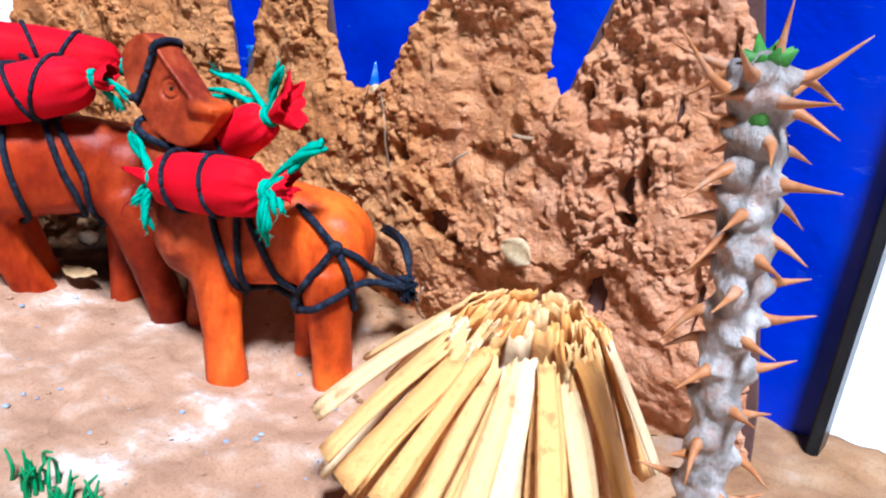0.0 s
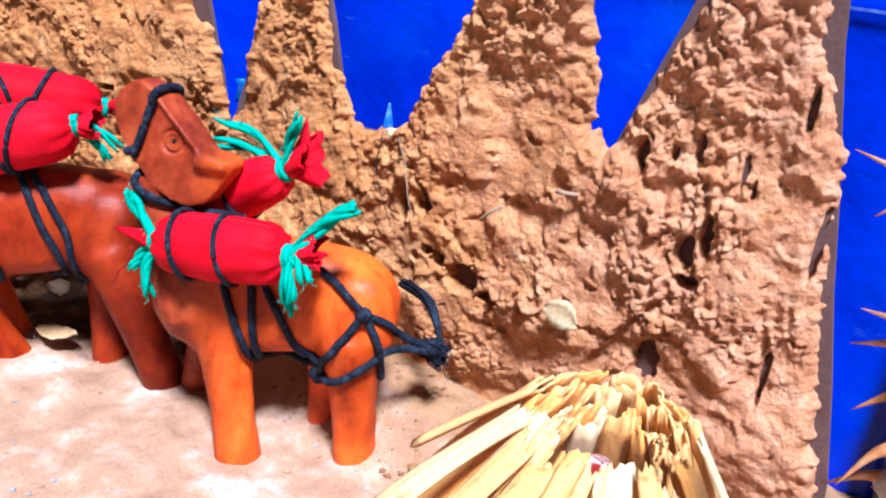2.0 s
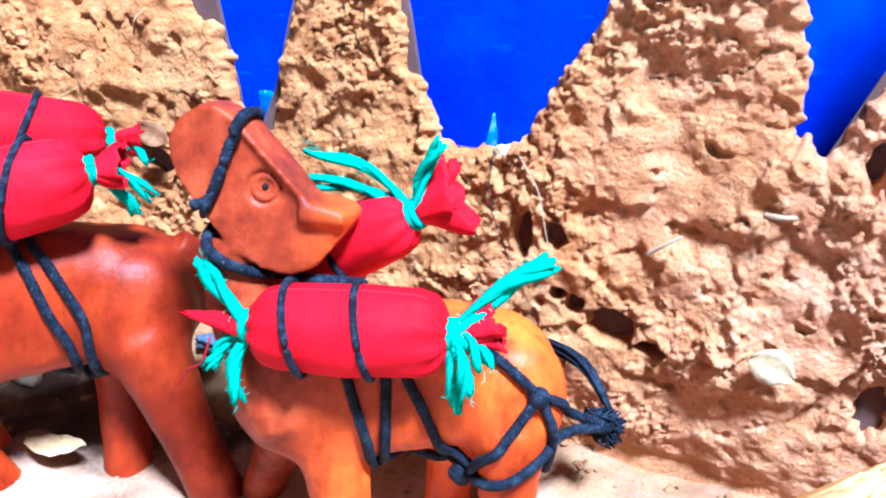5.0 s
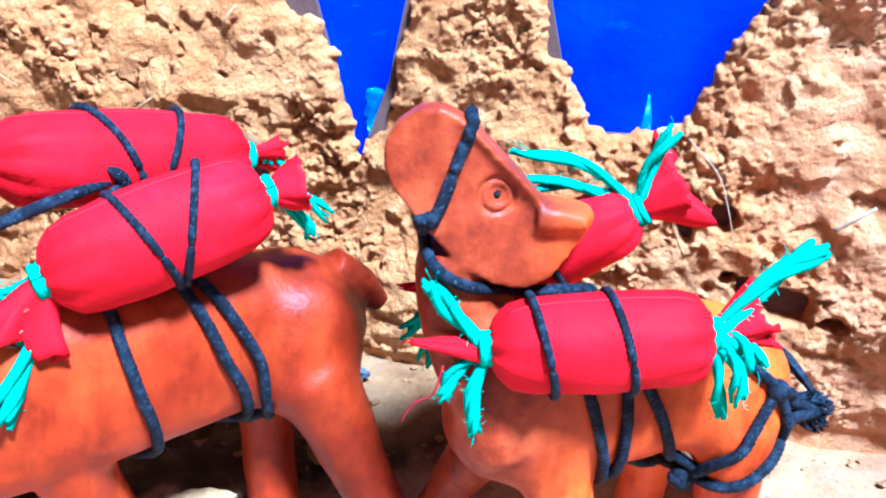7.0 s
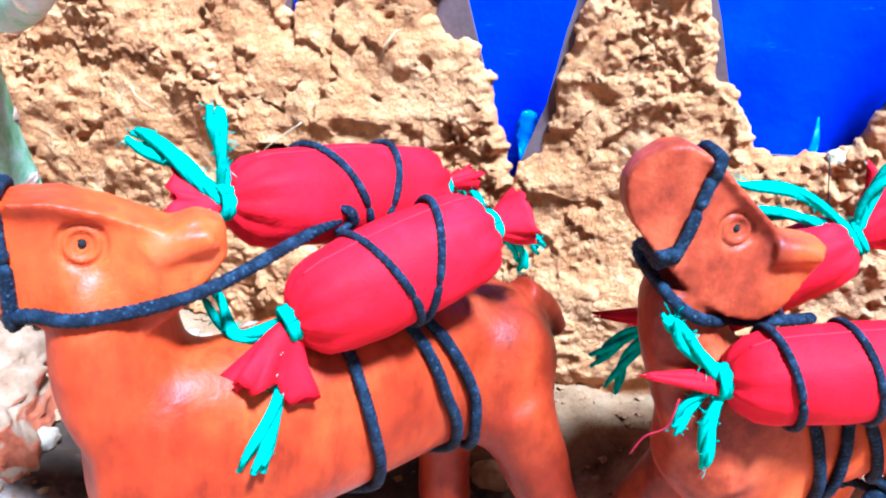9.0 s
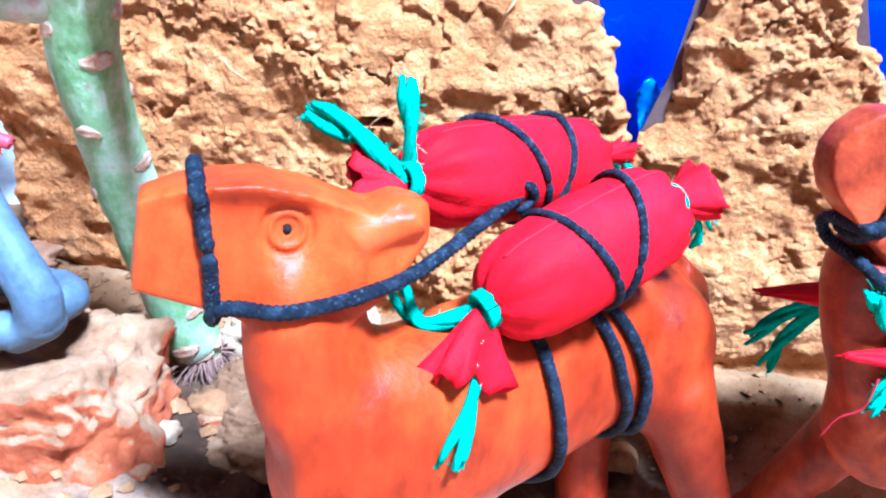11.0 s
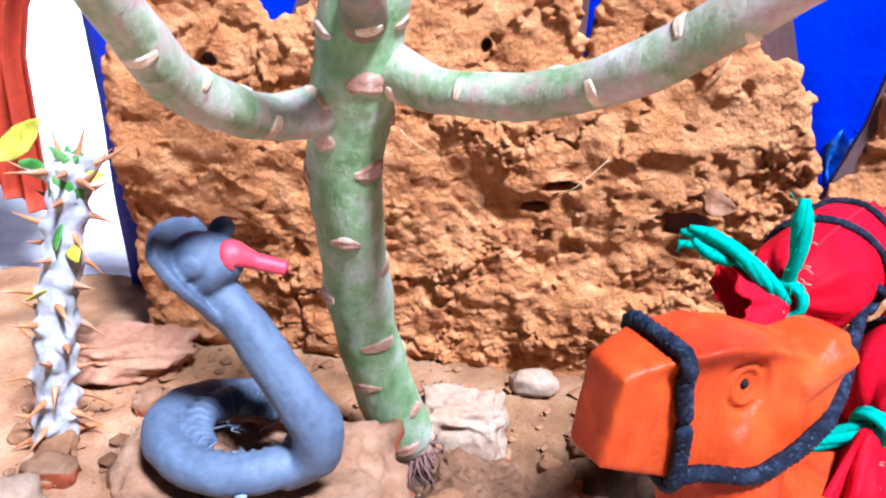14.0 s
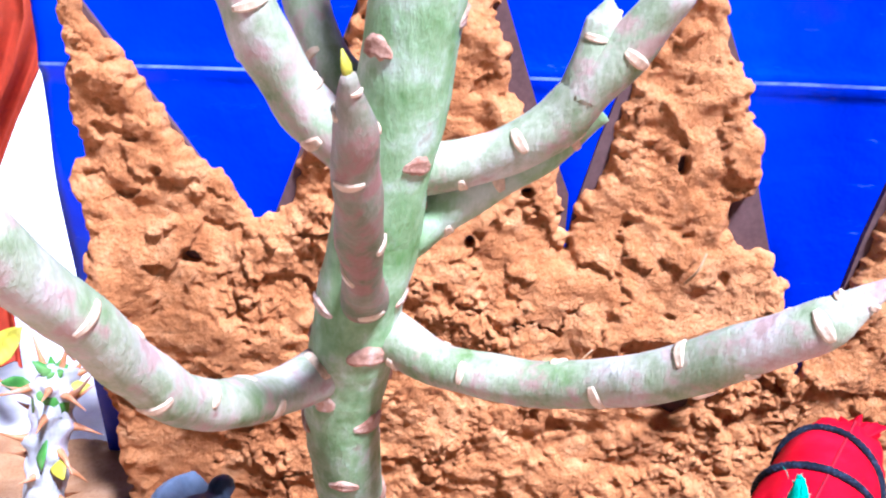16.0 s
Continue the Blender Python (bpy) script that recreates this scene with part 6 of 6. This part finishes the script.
def grass_tuft():
    rng = random.Random(3)
    g = Geo()
    for k in range(34):
        x, y = -0.262 + rng.uniform(0, 0.045), 0.112 + rng.uniform(-0.008, 0.008)
        h = rng.uniform(0.008, 0.016)
        b = V((x, y, ground_height(x, y) - 0.002))
        g.tube(spline([b, b + V((rng.uniform(-0.002, 0.002), 0, h * 0.6)), b + V((rng.uniform(-0.006, 0.006), rng.uniform(-0.003, 0.003), h))], 3), [0.0009, 0.0008, 0.0004], 5)
    ob = part("grass_tuft", g.mesh("grass_tuft"), GRASS)
    return tagged(ob, "tuft of bright green artificial grass in the sand", "grass", kind="stuff")


grass_tuft()


def crumbs(name, label, n, box, sizes, mat, seed):
    """Loose grains scattered on the ground."""
    rng = random.Random(seed)
    vs, fs = [], []
    for k in range(n):
        x, y = rng.uniform(box[0], box[1]), rng.uniform(box[2], box[3])
        r = sizes[0] + (sizes[1] - sizes[0]) * rng.random() ** 3
        z = ground_height(x, y) + r * 0.3
        b = len(vs)
        for d in ((1, 0, 0), (0, 1, 0), (-1, 0, 0), (0, -1, 0), (0.2, 0.1, 0.8), (0, 0, -0.8), (0.7, 0.7, 0.3), (-0.6, -0.7, 0.35)):
            j = [rng.uniform(0.7, 1.25) for _ in range(3)]
            vs.append((x + d[0] * r * j[0], y + d[1] * r * j[1], z + d[2] * r * j[2]))
        for f in ((0, 6, 4), (6, 1, 4), (1, 2, 4), (2, 7, 4), (7, 3, 4), (3, 0, 4), (6, 0, 5), (1, 6, 5), (2, 1, 5), (7, 2, 5), (3, 7, 5), (0, 3, 5)):
            fs.append(tuple(b + i for i in f))
    ob = part(name, mesh(name, vs, fs, False), mat)
    return tagged(ob, label, "grains", kind="stuff")


crumbs("soil_crumbs", "loose brown soil crumbs at the foot of the wall", 700, (-0.66, -0.10, 0.236, 0.285), (0.0005, 0.0024), SOIL, 31)
crumbs("soil_crumbs", "brown soil lumps round the shrub", 520, (-0.66, -0.45, 0.13, 0.285), (0.0008, 0.0040), SOIL, 32)
crumbs("sand_grains", "loose sand grains between the camels", 420, (-0.44, -0.06, 0.06, 0.25), (0.0004, 0.0018), SAND, 33)
crumbs("sand_grains", "few pale chips on the sand", 90, (-0.44, -0.10, 0.08, 0.24), (0.0005, 0.0018), GLUE, 34)
